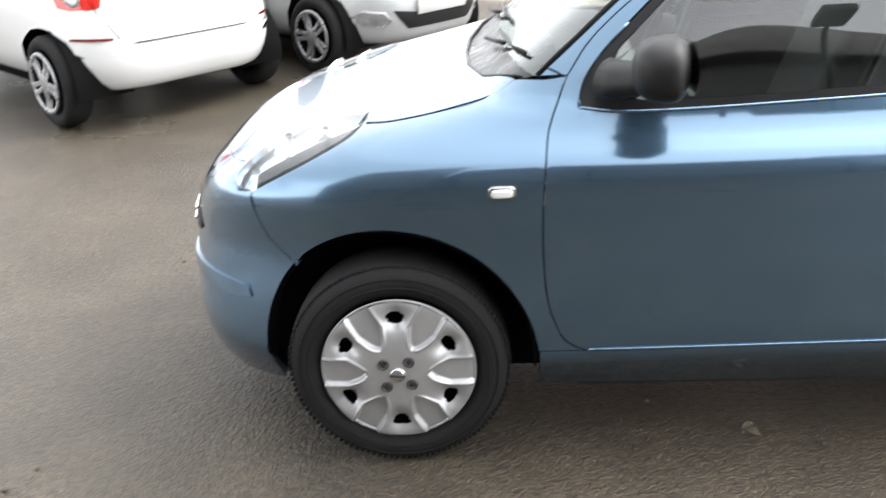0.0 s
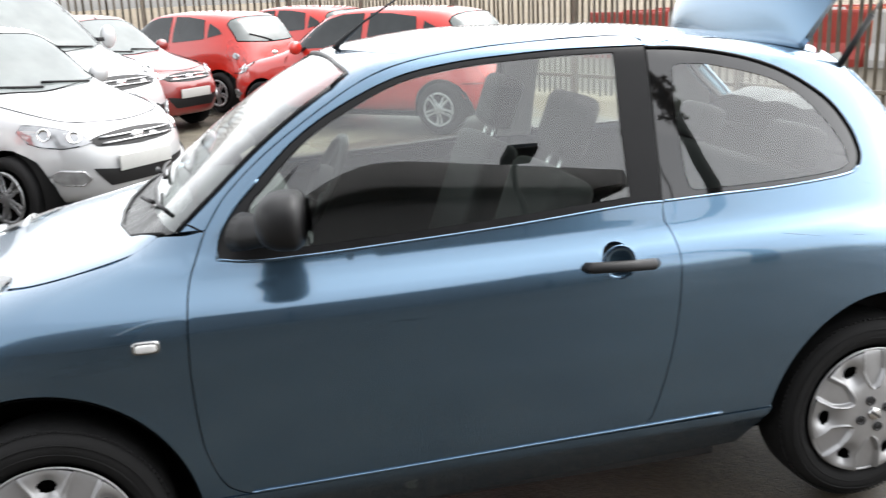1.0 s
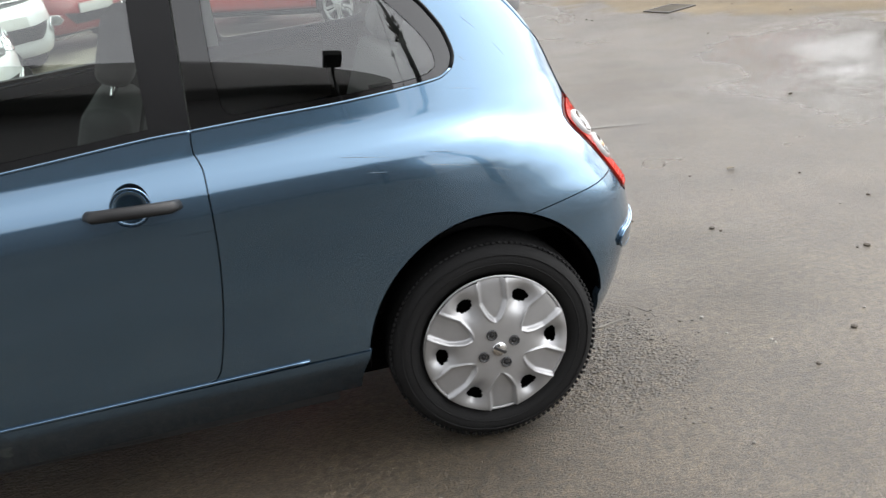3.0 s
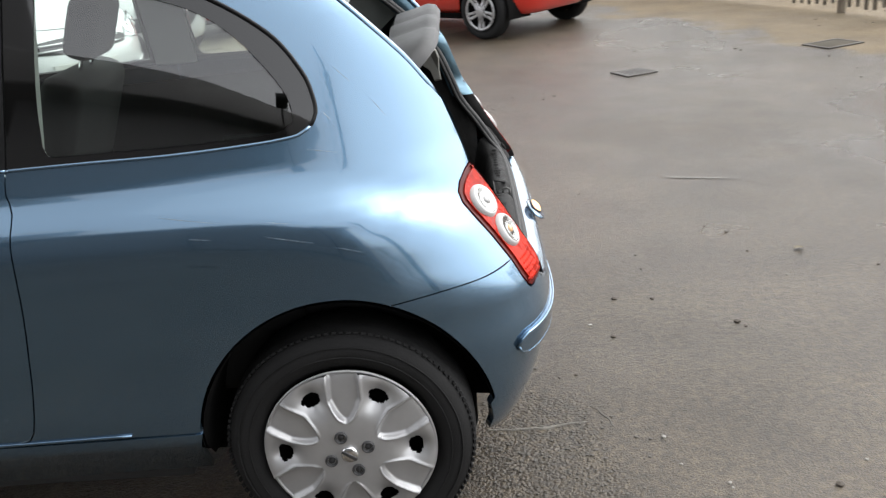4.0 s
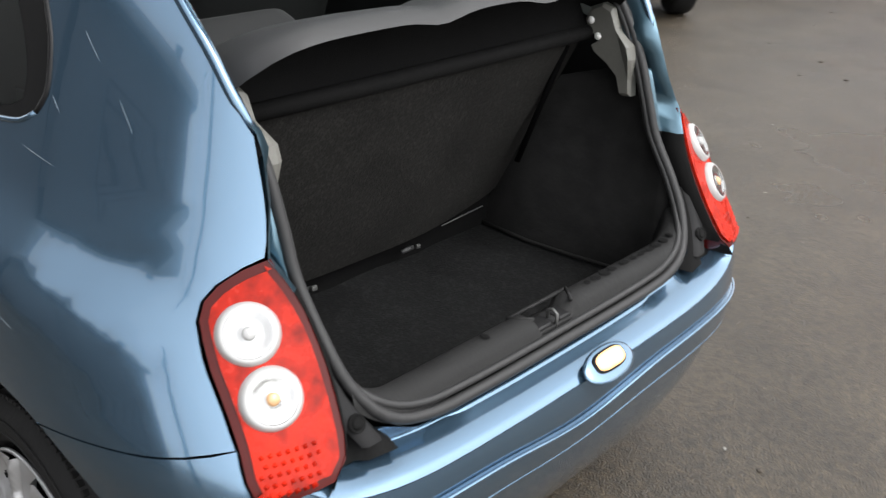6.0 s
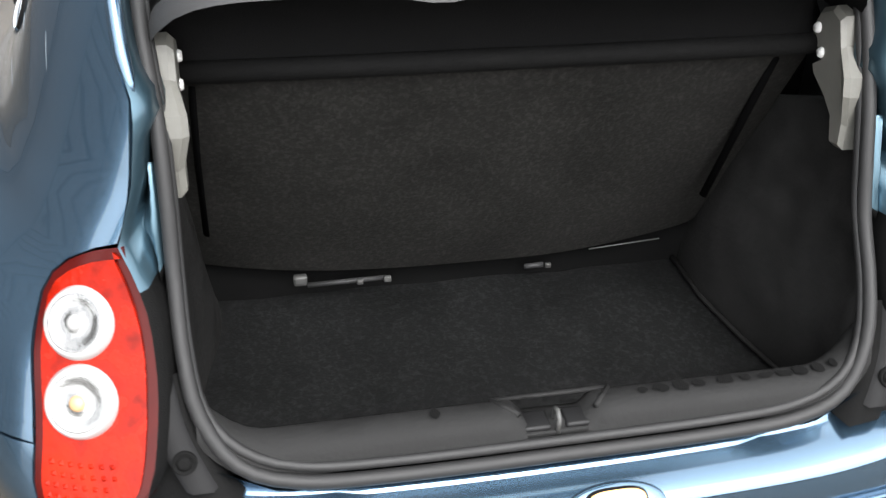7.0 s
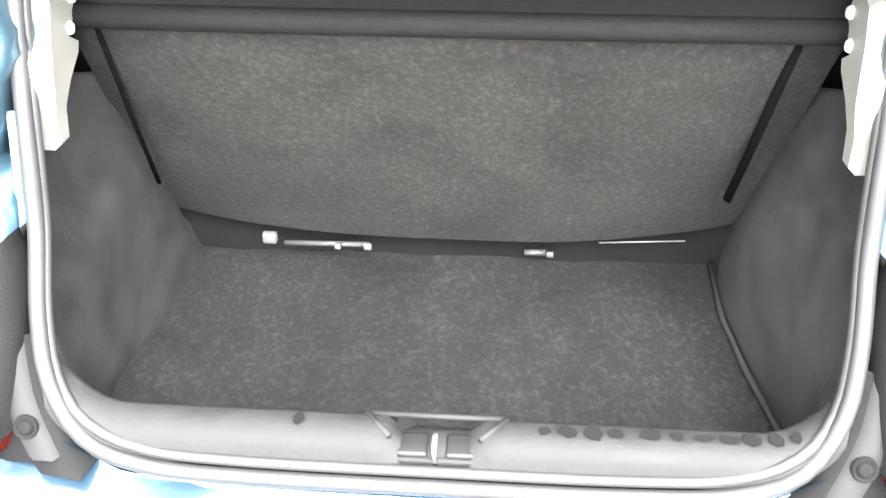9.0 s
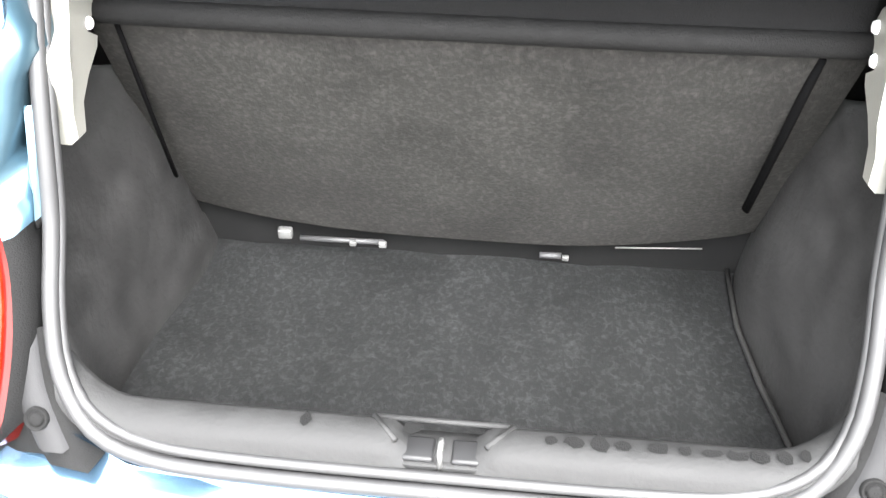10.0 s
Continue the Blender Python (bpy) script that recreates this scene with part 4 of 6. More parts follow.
        if mir:
            bmesh.ops.scale(b, vec=(1, -1, 1), verts=b.verts)
            bmesh.ops.reverse_faces(b, faces=b.faces)
        part("reflex_field", b, RED, lamp, "faceted red reflector", smooth=False)
        # painted jamb between the quarter panel and the seal
        zs = [.64 + i * (1.405 - .64) / 34 for i in range(35)]
        edge_x = fine([(z, rear_at(-LAMP_IN(z), z).x) for z in (.64, .66, .68, .716, .80, .85, .875, .90, .92)] + [(.935,2.764),(1.01,2.738),(1.088,2.709),(1.128,2.680),(1.197,2.628),(1.28,2.548),(1.35,2.475),(1.42,2.40)])
        edge_y = LAMP_IN
        seal_y = fine([(.64,.40),(.655,.415),(.68,.43),(.735,.455),(.80,.466),(.88,.47),(.95,.469),(1.05,.471),(1.15,.482),(1.25,.484),(1.34,.462),(1.40,.43)])
        rows = []
        for z in zs:
            yi = seal_y(z)
            if z < .935:
                ye, xe = edge_y(z), edge_x(z)
            else:
                xe = edge_x(z)
                ye = abs(S.side(xe, z).y) - .004
            x1 = APER(z)
            kink = .010 * math.exp(-((z - 1.075) / .018) ** 2)
            deep = -.012
            rows.append([(xe + .003, sg * (ye + .003), z), (xe - .005, sg * (ye - .006 - kink), z), (x1 + deep, sg * (ye - .020 - kink * 1.5), z), (x1 - .010, sg * (yi + (ye - yi) * .52 - kink), z), (x1 + .004, sg * (yi + (ye - yi) * .42), z), (x1 + .012, sg * (yi + .012), z), (x1 - .02, sg * (yi + .004), z)])
        lip = [S.side(*p) for p in spline([Vector(q) for q in TAIL_EDGE[1:]], .02)]
        tube("pillar_lip", [((p - S.normal(p) * .0085).x + .001, sg * abs((p - S.normal(p) * .0085).y), p.z) for p in lip], [.0095] * (len(lip) - 2) + [.007, .003], PAINT, car, "", sides=12)
        cutz = [i for i, z in enumerate(zs) if z > .868][0]
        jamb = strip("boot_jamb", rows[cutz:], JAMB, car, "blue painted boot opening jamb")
        strip("lamp_well", rows[:cutz + 1], SHELF, car, "black well beside the tail lamp")
        # black plastic strip behind the lamp, with two screws and a white plug
        rows = []
        for z in [.665 + i * .205 / 12 for i in range(13)]:
            yi, x1 = seal_y(z), APER(z)
            rows.append([(x1 + .014, sg * (yi + .050), z), (x1 + .020, sg * (yi + .042), z), (x1 + .020, sg * (yi + .018), z), (x1 + .010, sg * (yi + .012), z)])
        cover = strip("jamb_cover", rows, COVERPL, jamb, "dark grey plastic jamb cover")
        for z in (.835, .700):
            c = Vector((APER(z) + .021, sg * (seal_y(z) + .030), z))
            m = Matrix.Translation(c) @ Vector((0, -1, 0)).rotation_difference(Vector((.86, 0, .5))).to_matrix().to_4x4()
            b = lathe([(0, -.004), (.006, -.005), (.009, -.003), (.0095, .001), (.0125, -.004), (.014, -.004), (.015, .002)], 20)
            bmesh.ops.transform(b, matrix=m, verts=b.verts)
            part("screw", b, SHELF, cover, "black screw in a ringed recess")
        c = Vector((APER(.895) + .018, sg * (seal_y(.895) + .036), .898))
        b = lathe([(0, -.005), (.007, -.0045), (.0095, -.002), (.010, .003)], 20)
        bmesh.ops.transform(b, matrix=Matrix.Translation(c) @ Vector((0, -1, 0)).rotation_difference(Vector((.86, 0, .5))).to_matrix().to_4x4(), verts=b.verts)
        part("plug", b, WHITE, jamb, "round white plug")
    # scratches through the paint over the rear wheel
    for a, b in (((2.075, .931), (2.208, .911)), ((2.304, .876), (2.411, .851)), ((2.458, .836), (2.516, .817)), ((2.31, .905), (2.36, .897)), ((2.14, .885), (2.19, .878)), ((1.60, .379), (1.66, .393)), ((2.47, 1.20), (2.505, 1.165)), ((2.44, 1.11), (2.46, 1.09)), ((2.40, 1.035), (2.47, 1.02)), ((2.55, 1.12), (2.58, 1.08))):
        run = [S.side(a[0] + (b[0] - a[0]) * i / 6, a[1] + (b[1] - a[1]) * i / 6) for i in range(7)]
        tube("scratch", run, [.0001, .0003, .0005, .0003, .0004, .0003, .0001], SCRATCH, car, "thin pale scratch", sides=5)
    # weather seal, a double lip
    full = [(y, z) for y, z in SEAL_HALF] + [(-y, z) for y, z in SEAL_HALF[::-1][1:-1]]
    for off, r in ((0, .010), (-.016, .007)):
        loop = spline([(APER(z) + off * .6 + .004, y * (1 + off * .8), z - (off if z < .7 else 0)) for y, z in full], 0.02, closed=True)
        tube("weather_seal", loop, r, SEAL, car, "grey rubber boot seal", closed=True, sides=10)
    # lit lamp for the number plate
    at = Matrix.Translation((2.963, .06, .601)) @ Matrix.Rotation(radians(40), 4, "Y")
    b = dome(.034, .070, .006, 2.1)
    bmesh.ops.transform(b, matrix=at, verts=b.verts)
    lampb = part("plate_lamp", b, PAINT, car, "")
    b = dome(.0205, .043, .006, 3.0)
    bmesh.ops.transform(b, matrix=at @ Matrix.Translation((-.006, 0, .0065)), verts=b.verts)
    part("plate_lamp_rim", b, FRAME, lampb, "dark lamp rim")
    b = dome(.0175, .040, .007, 3.0)
    bmesh.ops.transform(b, matrix=at @ Matrix.Translation((-.006, 0, .0078)), verts=b.verts)
    part("plate_lamp_lens", b, BULB, lampb, "small lit amber plate lamp")


def boot(car):
    # carpeted floor and seat back
    def quilt(name, p00, p10, p01, material, label, amp=.003, n=28, m=28, bend=None):
        """A slightly uneven carpeted board: p00 + u (p10 - p00) + v (p01 - p00)."""
        a, u, v = Vector(p00), Vector(p10) - Vector(p00), Vector(p01) - Vector(p00)
        nn = u.cross(v).normalized()
        rows = []
        for j in range(m + 1):
            row = []
            for i in range(n + 1):
                p = a + u * (i / n) + v * (j / m)
                p += nn * amp * noise.noise(p * 5)
                if bend:
                    p += bend(i / n, j / m)
                row.append(p)
            rows.append(row)
        return strip(name, rows, material, car, label)
    quilt("boot_floor", (2.27, -.50, .545), (2.27, .50, .545), (2.82, -.50, .548), CARPET, "flat grey boot carpet with flecks", .004)
    quilt("seat_back_carpet", (2.352, -.49, .618), (2.352, .44, .618), (2.555, -.47, 1.06), SEATCARPET, "carpeted back of the rear bench",
          .004, bend=lambda u, v: Vector((.02 * math.sin(math.pi * u) ** .5 if v < 2 else 0, 0, .030 * (abs(2 * u - 1) ** 3) * (1 - v) - .012 * math.sin(math.pi * u) * (1 - v))))
    tube("seat_seam_rod", [(2.38, .222, .617), (2.385, .355, .630)], .0012, BOLT, car, "")
    for y, x, z, w in ((-.303, 2.406, .623, .0115), (-.199, 2.385, .594, .0055), (-.150, 2.383, .594, .0065), (.146, 2.382, .591, .0055)):
        prism("seat_bolt", ((x - w * .6, y - w, z - w * .8), (x + w * .6, y + w, z + w * .8)), BOLT, car, "bright steel bolt at the seat hinge", w * .35)
    tube("seat_hinge", [(2.372, -.29, .588), (2.372, -.15, .590)], .0045, GREYPL, car, "dull steel seat hinge rod")
    tube("seat_hinge", [(2.372, .105, .586), (2.372, .14, .587)], .005, GREYPL, car, "")
    # near-black sheet that gives the gap under the seat back its shade
    strip("seat_gap_backing", [[(2.335 + .012 * noise.noise(Vector((y * 9, z * 9, 1))), y, z) for y in [-.62 + .062 * i for i in range(21)]] for z in (.545, .60, .66, .72, .85, .95, 1.03)], DARK, car, "dark sheet filling the gap behind the seat base")
    # side trims, bulging over the wheel arches
    for sg in (-1, 1):
        rows = []
        for j in range(13):
            v = j / 12
            row = []
            for i in range(21):
                u = i / 20
                lead = .085 if sg > 0 else .01
                x = 2.30 - lead + u * (.50 + lead)
                top = .60 + .335 * min(1, max(0, (x - 2.355 + lead) / (.115 + lead * .5))) ** .8 + .05 * min(1, max(0, (x - 2.45) / .15)) if x > 2.355 - lead else .60
                top = min(top, .985)
                z = .54 + (top - .54) * v
                bulge = (.062 * math.exp(-((x - 2.45) / .22) ** 2) if sg > 0 else .035 * math.exp(-((x - 2.40) / .16) ** 2)) * (1 - v * .5)
                y = .475 - bulge + .035 * v * max(0, 1 - abs(x - 2.6) / .3) + .006 * noise.noise(Vector((x * 6, sg * 3, z * 6)))
                if u > .82:
                    y -= .03 * ((u - .82) / .18) ** 2 * (1 - v)
                row.append((min(x, APER(z) - .012), sg * y, z))
            row.append((row[-1][0], sg * .52, row[-1][2]))
            rows.append(row)
        last = rows[-1]
        rows.append([(p[0], sg * min(.60, abs(S.side(p[0], p[2] - .01).y) - .03), p[2] - .01) for p in last])
        strip("boot_side_trim", rows, FELT, car, "charcoal felt boot side trim")
        # upper side wall of black plastic
        strip("upper_side_trim", [[(x, sg * min(.60, abs(S.side(x, z).y) - .035), z) for x in (2.20, 2.45, min(2.70, APER(z) - .01))] for z in (.56, .9, 1.0, 1.06)], COVERPL, car, "dark plastic upper side trim")
        # shelf bracket of cream plastic, its peg and pin
        prof = [(2.572, 1.118), (2.60, 1.130), (2.624, 1.122), (2.642, 1.085), (2.682, 1.055), (2.690, 1.03), (2.688, .985), (2.692, .952), (2.670, .949), (2.657, .985), (2.628, 1.008), (2.590, 1.028), (2.582, 1.040), (2.604, 1.056), (2.578, 1.072), (2.560, 1.092)]
        bm = bmesh.new()
        outs = []
        for t, y in ((0, .468), (1, .450), (2, .442)):
            cx, cz = 2.64, 1.04
            k = (1.0, 1.0, .92)[t]
            outs.append([bm.verts.new((cx + (x - cx) * k, sg * (y - (.010 if 2.66 < x and 1.0 < z < 1.06 else 0)), cz + (z - cz) * k)) for x, z in prof])
        for a, b in zip(outs, outs[1:]):
            for i in range(len(prof)):
                bm.faces.new((a[i], a[(i + 1) % len(prof)], b[(i + 1) % len(prof)], b[i]))
        bm.faces.new(outs[-1])
        bm.faces.new(outs[0][::-1])
        bmesh.ops.recalc_face_normals(bm, faces=bm.faces)
        br = part("shelf_bracket", bm, CREAM, car, "cream plastic parcel shelf bracket", smooth=False)
        for x, z, l in ((2.60, 1.062, .012), (2.58, 1.092, .014)):
            b = lathe([(0, -.012), (.006, -.0115), (.008, -.008), (.008, .01)], 16)
            bmesh.ops.transform(b, matrix=Matrix.Translation((x, sg * (.456 - l * .55), z)) @ Matrix.Rotation(0 if sg > 0 else math.pi, 4, "Z"), verts=b.verts)
            part("peg", b, WHITE, br, "white peg")
        # dark slot down the edge of the seat back
        tube("seat_strap", [(2.553, sg * .432 - max(sg, 0) * .030, 1.04), (2.502, sg * .440 - max(sg, 0) * .044, .90), (2.454, sg * .444 - max(sg, 0) * .058, .755)], .0066, STRAP, car, "black strap at the seat back's edge", flat=.5)
    tube("floor_seam", [(2.34, .412, .556), (2.48, .409, .557), (2.60, .424, .558), (2.72, .447, .559), (2.81, .434, .560)], .0042, FELT, car, "felt seam along the boot floor", sides=8)
    # folded-up parcel shelf: a bar at its hinge and a rounded tray edge
    tube("shelf_bar", [(2.572, -.455, 1.066), (2.576, -.2, 1.066), (2.576, .2, 1.066), (2.572, .455, 1.066)], .0155, SHELF, car, "dark roller bar of the parcel shelf", sides=14)
    edge_pts = []
    for i in range(41):
        u = -1 + 2 * i / 40
        y = .482 * u
        e = 1 - abs(u) ** 12
        wave = .011 * (math.exp(-((abs(y) - .13) / .05) ** 2) * -1 + .3 * math.exp(-(y / .09) ** 2))
        edge_pts.append(Vector((2.600 + .108 * e, y, 1.100 + .098 * e + wave)))
    low = [Vector((2.572, p.y * .96, 1.078)) for p in edge_pts]
    mid = [(a * .45 + b * .55) + Vector((-.085, 0, .028)) for a, b in zip(low, edge_pts)]
    shelf = strip("parcel_shelf", [low, mid, edge_pts], SHELFDARK, car, "black parcel shelf tilted up with a grey rounded edge")
    strip("shelf_edge", [edge_pts, [p + Vector((-.012, 0, .018)) for p in edge_pts], [p + Vector((-.035, 0, .022)) for p in edge_pts], [p + Vector((-.14, 0, -.005)) for p in edge_pts]], GREYPL, shelf, "grey moulded shelf edge")
    # load sill trim of grey plastic with the latch in its middle
    ys = [-.455 + .91 * i / 48 for i in range(49)]
    prof = [(2.893, .658), (2.886, .683), (2.872, .697), (2.842, .696), (2.832, .688), (2.822, .66), (2.80, .545)]
    rows = []
    for x, z in prof:
        row = []
        for y in ys:
            up = max(0, (abs(y) - .37) / .085) ** 2 * .045
            dip = 0.0
            if abs(y) < .045 and z > .68:
                dip = -.022
            row.append((x - up * .55, y, z + up + dip))
        rows.append(row)
    sill = strip("sill_trim", rows, SILLPL, car, "scuffed grey plastic load sill trim")
    for sg in (-1, 1):
        tube("latch_rib", [(2.836, sg * .082, .6945), (2.872, sg * .052, .6965)], .0038, SILLPL, sill, "")
    tube("latch_rib", [(2.836, -.082, .6935), (2.836, .082, .6935)], .0035, SILLPL, sill, "")
    tube("striker", [(2.862, 0, .672), (2.862, 0, .692), (2.872, 0, .696), (2.882, 0, .691), (2.882, 0, .664)], .0034, BOLT, sill, "steel latch striker loop")
    prism("latch_well", ((2.838, -.052, .60), (2.884, .052, .671)), SILLPL, sill, "", .003)
    for y0, y1 in ((-.046, -.008), (.012, .046)):
        prism("latch_pocket", ((2.846, y0, .668), (2.880, y1, .6775)), BLACK, sill, "dark latch pocket", .004)
    r = random.Random(3)
    for k, y in enumerate((.125, .150, .178, .205, .245, .275, .305, .332, .358, .384, .405, -.035, -.16)):
        bm = bmesh.new()
        w, h = r.uniform(.006, .014), r.uniform(.006, .013)
        q = [(2.852 + r.uniform(0, .004) + h * math.sin(a) * r.uniform(.7, 1.1), y + w * math.cos(a) * r.uniform(.7, 1.1), .6982 + k * .00015 + max(0, (abs(y) - .37) / .085) ** 2 * .045) for a in [i * math.pi / 4 for i in range(8)]]
        bm.faces.new([bm.verts.new(p) for p in q])
        part("scuff_mark", bm, SHELF, sill, "dark scuff mark")


def tailgate(car):
    """Raised about its roof hinge: painted shell, glass, inner trim; two gas struts."""
    hinge = new("tailgate")
    hinge.parent = car
    tagged(hinge, "raised blue tailgate with its window")
    hx, hz = 2.40, 1.455
    hinge.matrix_local = Matrix.Translation((hx - .10, 0, hz + .02)) @ Matrix.Rotation(radians(-97), 4, "Y")
    back = Matrix.Translation((-hx, 0, -hz))
    half = [(0, .655), (.30, .66), (.44, .69), (.50, .76), (.525, .88), (.525, 1.05), (.525, 1.15), (.515, 1.28), (.48, 1.40), (.40, 1.445), (.2, 1.463), (0, 1.465)]
    loop = spline([Vector(p) for p in half] + [Vector((-p[0], p[1])) for p in half[::-1][1:-1]], .03, closed=True)
    wnd = spline([Vector((y, z)) for y, z in ((-.42, 1.02), (-.47, 1.08), (-.465, 1.2), (-.44, 1.33), (-.38, 1.38), (0, 1.40), (.38, 1.38), (.44, 1.33), (.465, 1.2), (.47, 1.08), (.42, 1.02), (0, 1.005))], .03, closed=True)
    shell = sheet("shell", S, "rear", loop, PAINT, hinge, "", holes=[wnd], step=.035, lip=.035)
    pane = sheet("rear_window", S, "rear", wnd, GLASS, hinge, "heated rear window", step=.05, lip=0, lift=-.003)
    lining = sheet("inner_trim", S, "rear", inset(loop, .03), TRIM, hinge, "dark inner tailgate trim", holes=[inset(wnd, -.02)], step=.05, lip=0, lift=-.035)
    for o in (shell, pane, lining):
        o.data.transform(back)
    b = tube("wiper_arm", [(2.87 - hx, 0, 1.0 - hz), (2.80 - hx, .18, 1.10 - hz), (2.77 - hx, .36, 1.13 - hz)], .007, BLACK, hinge, "")
    for sg in (-1, 1):
        strut = tube("gas_strut", [(2.43, sg * .50, 1.36), (2.54, sg * .50, 1.52)], .011, BLACK, car, "black gas strut holding the tailgate")
        tube("piston", [(2.54, sg * .50, 1.52), (2.75, sg * .50, 1.80)], .005, STEEL, strut, "")


def front_end(car):
    side = lambda run: [nose2(S.side(*p)) for p in run]
    seam = side(FRONT_SEAM)
    archf = side(arch(0, .38, .40, 134, 176) + [(-.378, .27), (-.368, .21), (-.362, .172)])
    bottom = [archf[-1], Vector((nose2((-.45,-.60,0)).x, .160)), Vector((nose2((-.62,-.35,0)).x, .165)), Vector((0, .17))]
    topl = [nose2(S.top(*p)) for p in ((-.378,-.628), (-.419,-.60), (-.436,-.565), (-.408,-.52))]
    topc = [nose2(S.top(*p)) for p in ((-.408, -.52), (-.47, -.42), (-.515, -.25), (-.53, 0))]
    loop = chain(seam[::-1], [seam[0]] + topl[1:], both_sides(topc), mirror_u([seam[0]] + topl[1:]), mirror_u(seam[::-1]), [Vector((-p.x, p.y)) for p in archf], both_sides(bottom)[::-1], archf[::-1])
    b = sheet("front_bumper", S, "nose", loop, PAINT, car, "blue front bumper", gap=.0015, step=.035)
    grille = spline([Vector(p) for p in ((-.30, .60), (-.20, .66), (0, .675), (.20, .66), (.30, .60), (.2, .575), (0, .57), (-.2, .575))], .02, closed=True)
    sheet("grille", S, "nose", grille, BLACK, b, "black grille", lift=.004, lip=.006)
    for z in (.60, .63):
        tube("grille_bar", [S.nose(u, z) + Vector((-.008, 0, 0)) for u in [-.24 + .04 * i for i in range(13)]], .006, CHROME, b, "")
    rib = chain([Vector((-.50, .47)), Vector((-.3, .475)), Vector((0, .47)), Vector((.3, .475)), Vector((.50, .47))], [Vector((.50, .47)), Vector((.49, .50)), Vector((.3, .508)), Vector((0, .505)), Vector((-.3, .508)), Vector((-.49, .50)), Vector((-.50, .47))])
    sheet("bumper_rib", S, "nose", rib, PAINT, b, "", lift=.006, lip=.007)
    for mir in (False, True):
        sg = 1 if mir else -1
        low = [(x, S.side(x, z).y) for x, z in HEAD_LOW]
        loop = chain(HEAD_IN, [(-.408, -.52), (-.436, -.565), (-.419, -.60), low[0]], low + [HEAD_IN[0]], step=.012)
        pan = sheet("headlamp", S, "top", loop, REFLECTOR, car, "swept-back headlamp under a clear cover", lift=-.03, lip=0, step=.03, mirrored=mir)
        sheet("lamp_cover", S, "top", loop, LAMPGLASS, pan, "clear polycarbonate lamp cover", lift=.004, lip=.02, step=.02, gap=.003, mirrored=mir)
        for x, y, r in ((-.31, -.50, .055), (-.20, -.53, .045)):
            p = S.top(x, y)
            bm = lathe([(0, .03), (r * .4, .025), (r * .8, .008), (r, -.012), (r * 1.03, -.012)], 32)
            n = Vector((-.75, -.35, .55)).normalized()
            bmesh.ops.transform(bm, matrix=Matrix.Translation(p - Vector((-.2, -.2, .7)) * .035) @ Vector((0, -1, 0)).rotation_difference(n).to_matrix().to_4x4(), verts=bm.verts)
            if mir:
                bmesh.ops.scale(bm, vec=(1, -1, 1), verts=bm.verts)
                bmesh.ops.reverse_faces(bm, faces=bm.faces)
            part("reflector", bm, REFLECTOR, pan, "bright lamp reflector")
        # bezel drawn extra wide: its black also paints the cover's dark reflection
        lowp = [Vector(p) for p in low]
        bezel = chain(lowp, [lowp[-1], lowp[-1] + Vector((.0, .05))], [p + Vector((0, .045 + .075 * math.sin(math.pi * i / 4))) for i, p in enumerate(lowp)][::-1], [lowp[0] + Vector((0, .045)), lowp[0]], step=.012)
        sheet("bezel", S, "top", bezel, FRAME, pan, "black lamp bezel widened to carry the cover's dark reflection", lift=-.020, lip=0, step=.025, mirrored=mir)
        # wing repeater lamp
        c = S.side(.288, .821)
        b = dome(.035, .0185, .010, 4.0)
        bmesh.ops.transform(b, matrix=Matrix.Translation((c.x, sg * abs(c.y), c.z)) @ Matrix.Rotation(radians(-90 * sg), 4, "X"), verts=b.verts)
        rep = part("side_repeater", b, LENS, car, "oval white side repeater")
        b = dome(.026, .011, .004, 4.0)
        bmesh.ops.transform(b, matrix=Matrix.Translation((c.x, sg * (abs(c.y) + .0085), c.z)) @ Matrix.Rotation(radians(-90 * sg), 4, "X"), verts=b.verts)
        part("repeater_lens", b, WHITE, rep, "")
        # door mirror
        bm = bmesh.new()
        bmesh.ops.create_uvsphere(bm, u_segments=28, v_segments=18, radius=1)
        for v in bm.verts:
            x, y, z = v.co
            q = lambda a, e: math.copysign(abs(a) ** e, a)
            v.co = (q(x, .75) * (.085 if x < 0 else .045), q(y, .8) * .098, q(z, .8) * .072)
        bmesh.ops.transform(bm, matrix=Matrix.Translation((.668, sg * .862, 1.128)) @ Matrix.Rotation(radians(10 * sg), 4, "Z"), verts=bm.verts)
        m = part("door_mirror", bm, BLACK, car, "black plastic door mirror")
        tube("mirror_foot", [(.545, sg * .715, 1.075), (.575, sg * .745, 1.078), (.615, sg * .785, 1.088), (.655, sg * .83, 1.105)], [.058, .052, .046, .042], BLACK, m, "", sides=18, flat=.75)
        bm = lathe([(0, 0), (.9, 0), (1, .05)], 28)
        bmesh.ops.transform(bm, matrix=Matrix.Translation((.714, sg * .866, 1.128)) @ Matrix.Rotation(radians(90), 4, "Z") @ Matrix.Diagonal((.085, .01, .06, 1)), verts=bm.verts)
        part("mirror_glass", bm, CHROME, m, "mirror glass")
        # door handle and its cup
        hy = sg * (abs(S.side(1.57, .9).y))
        bm = lathe([(.001, .015), (.022, .014), (.036, .010), (.044, .004), (.0475, -.001), (.049, .004)], 36)
        bmesh.ops.transform(bm, matrix=Matrix.Translation((1.562, hy, .905)) @ Matrix.Rotation(0 if sg < 0 else math.pi, 4, "Z"), verts=bm.verts)
        part("handle_cup", bm, PAINT, car, "")
        tube("door_handle", [(1.458, hy - sg * .002, .903), (1.475, hy + sg * .018, .902), (1.57, hy + sg * .028, .900), (1.655, hy + sg * .018, .894), (1.676, hy - sg * .002, .892)], [.013, .017, .017, .017, .013], BLACK, car, "black door handle", sides=14, flat=.7)
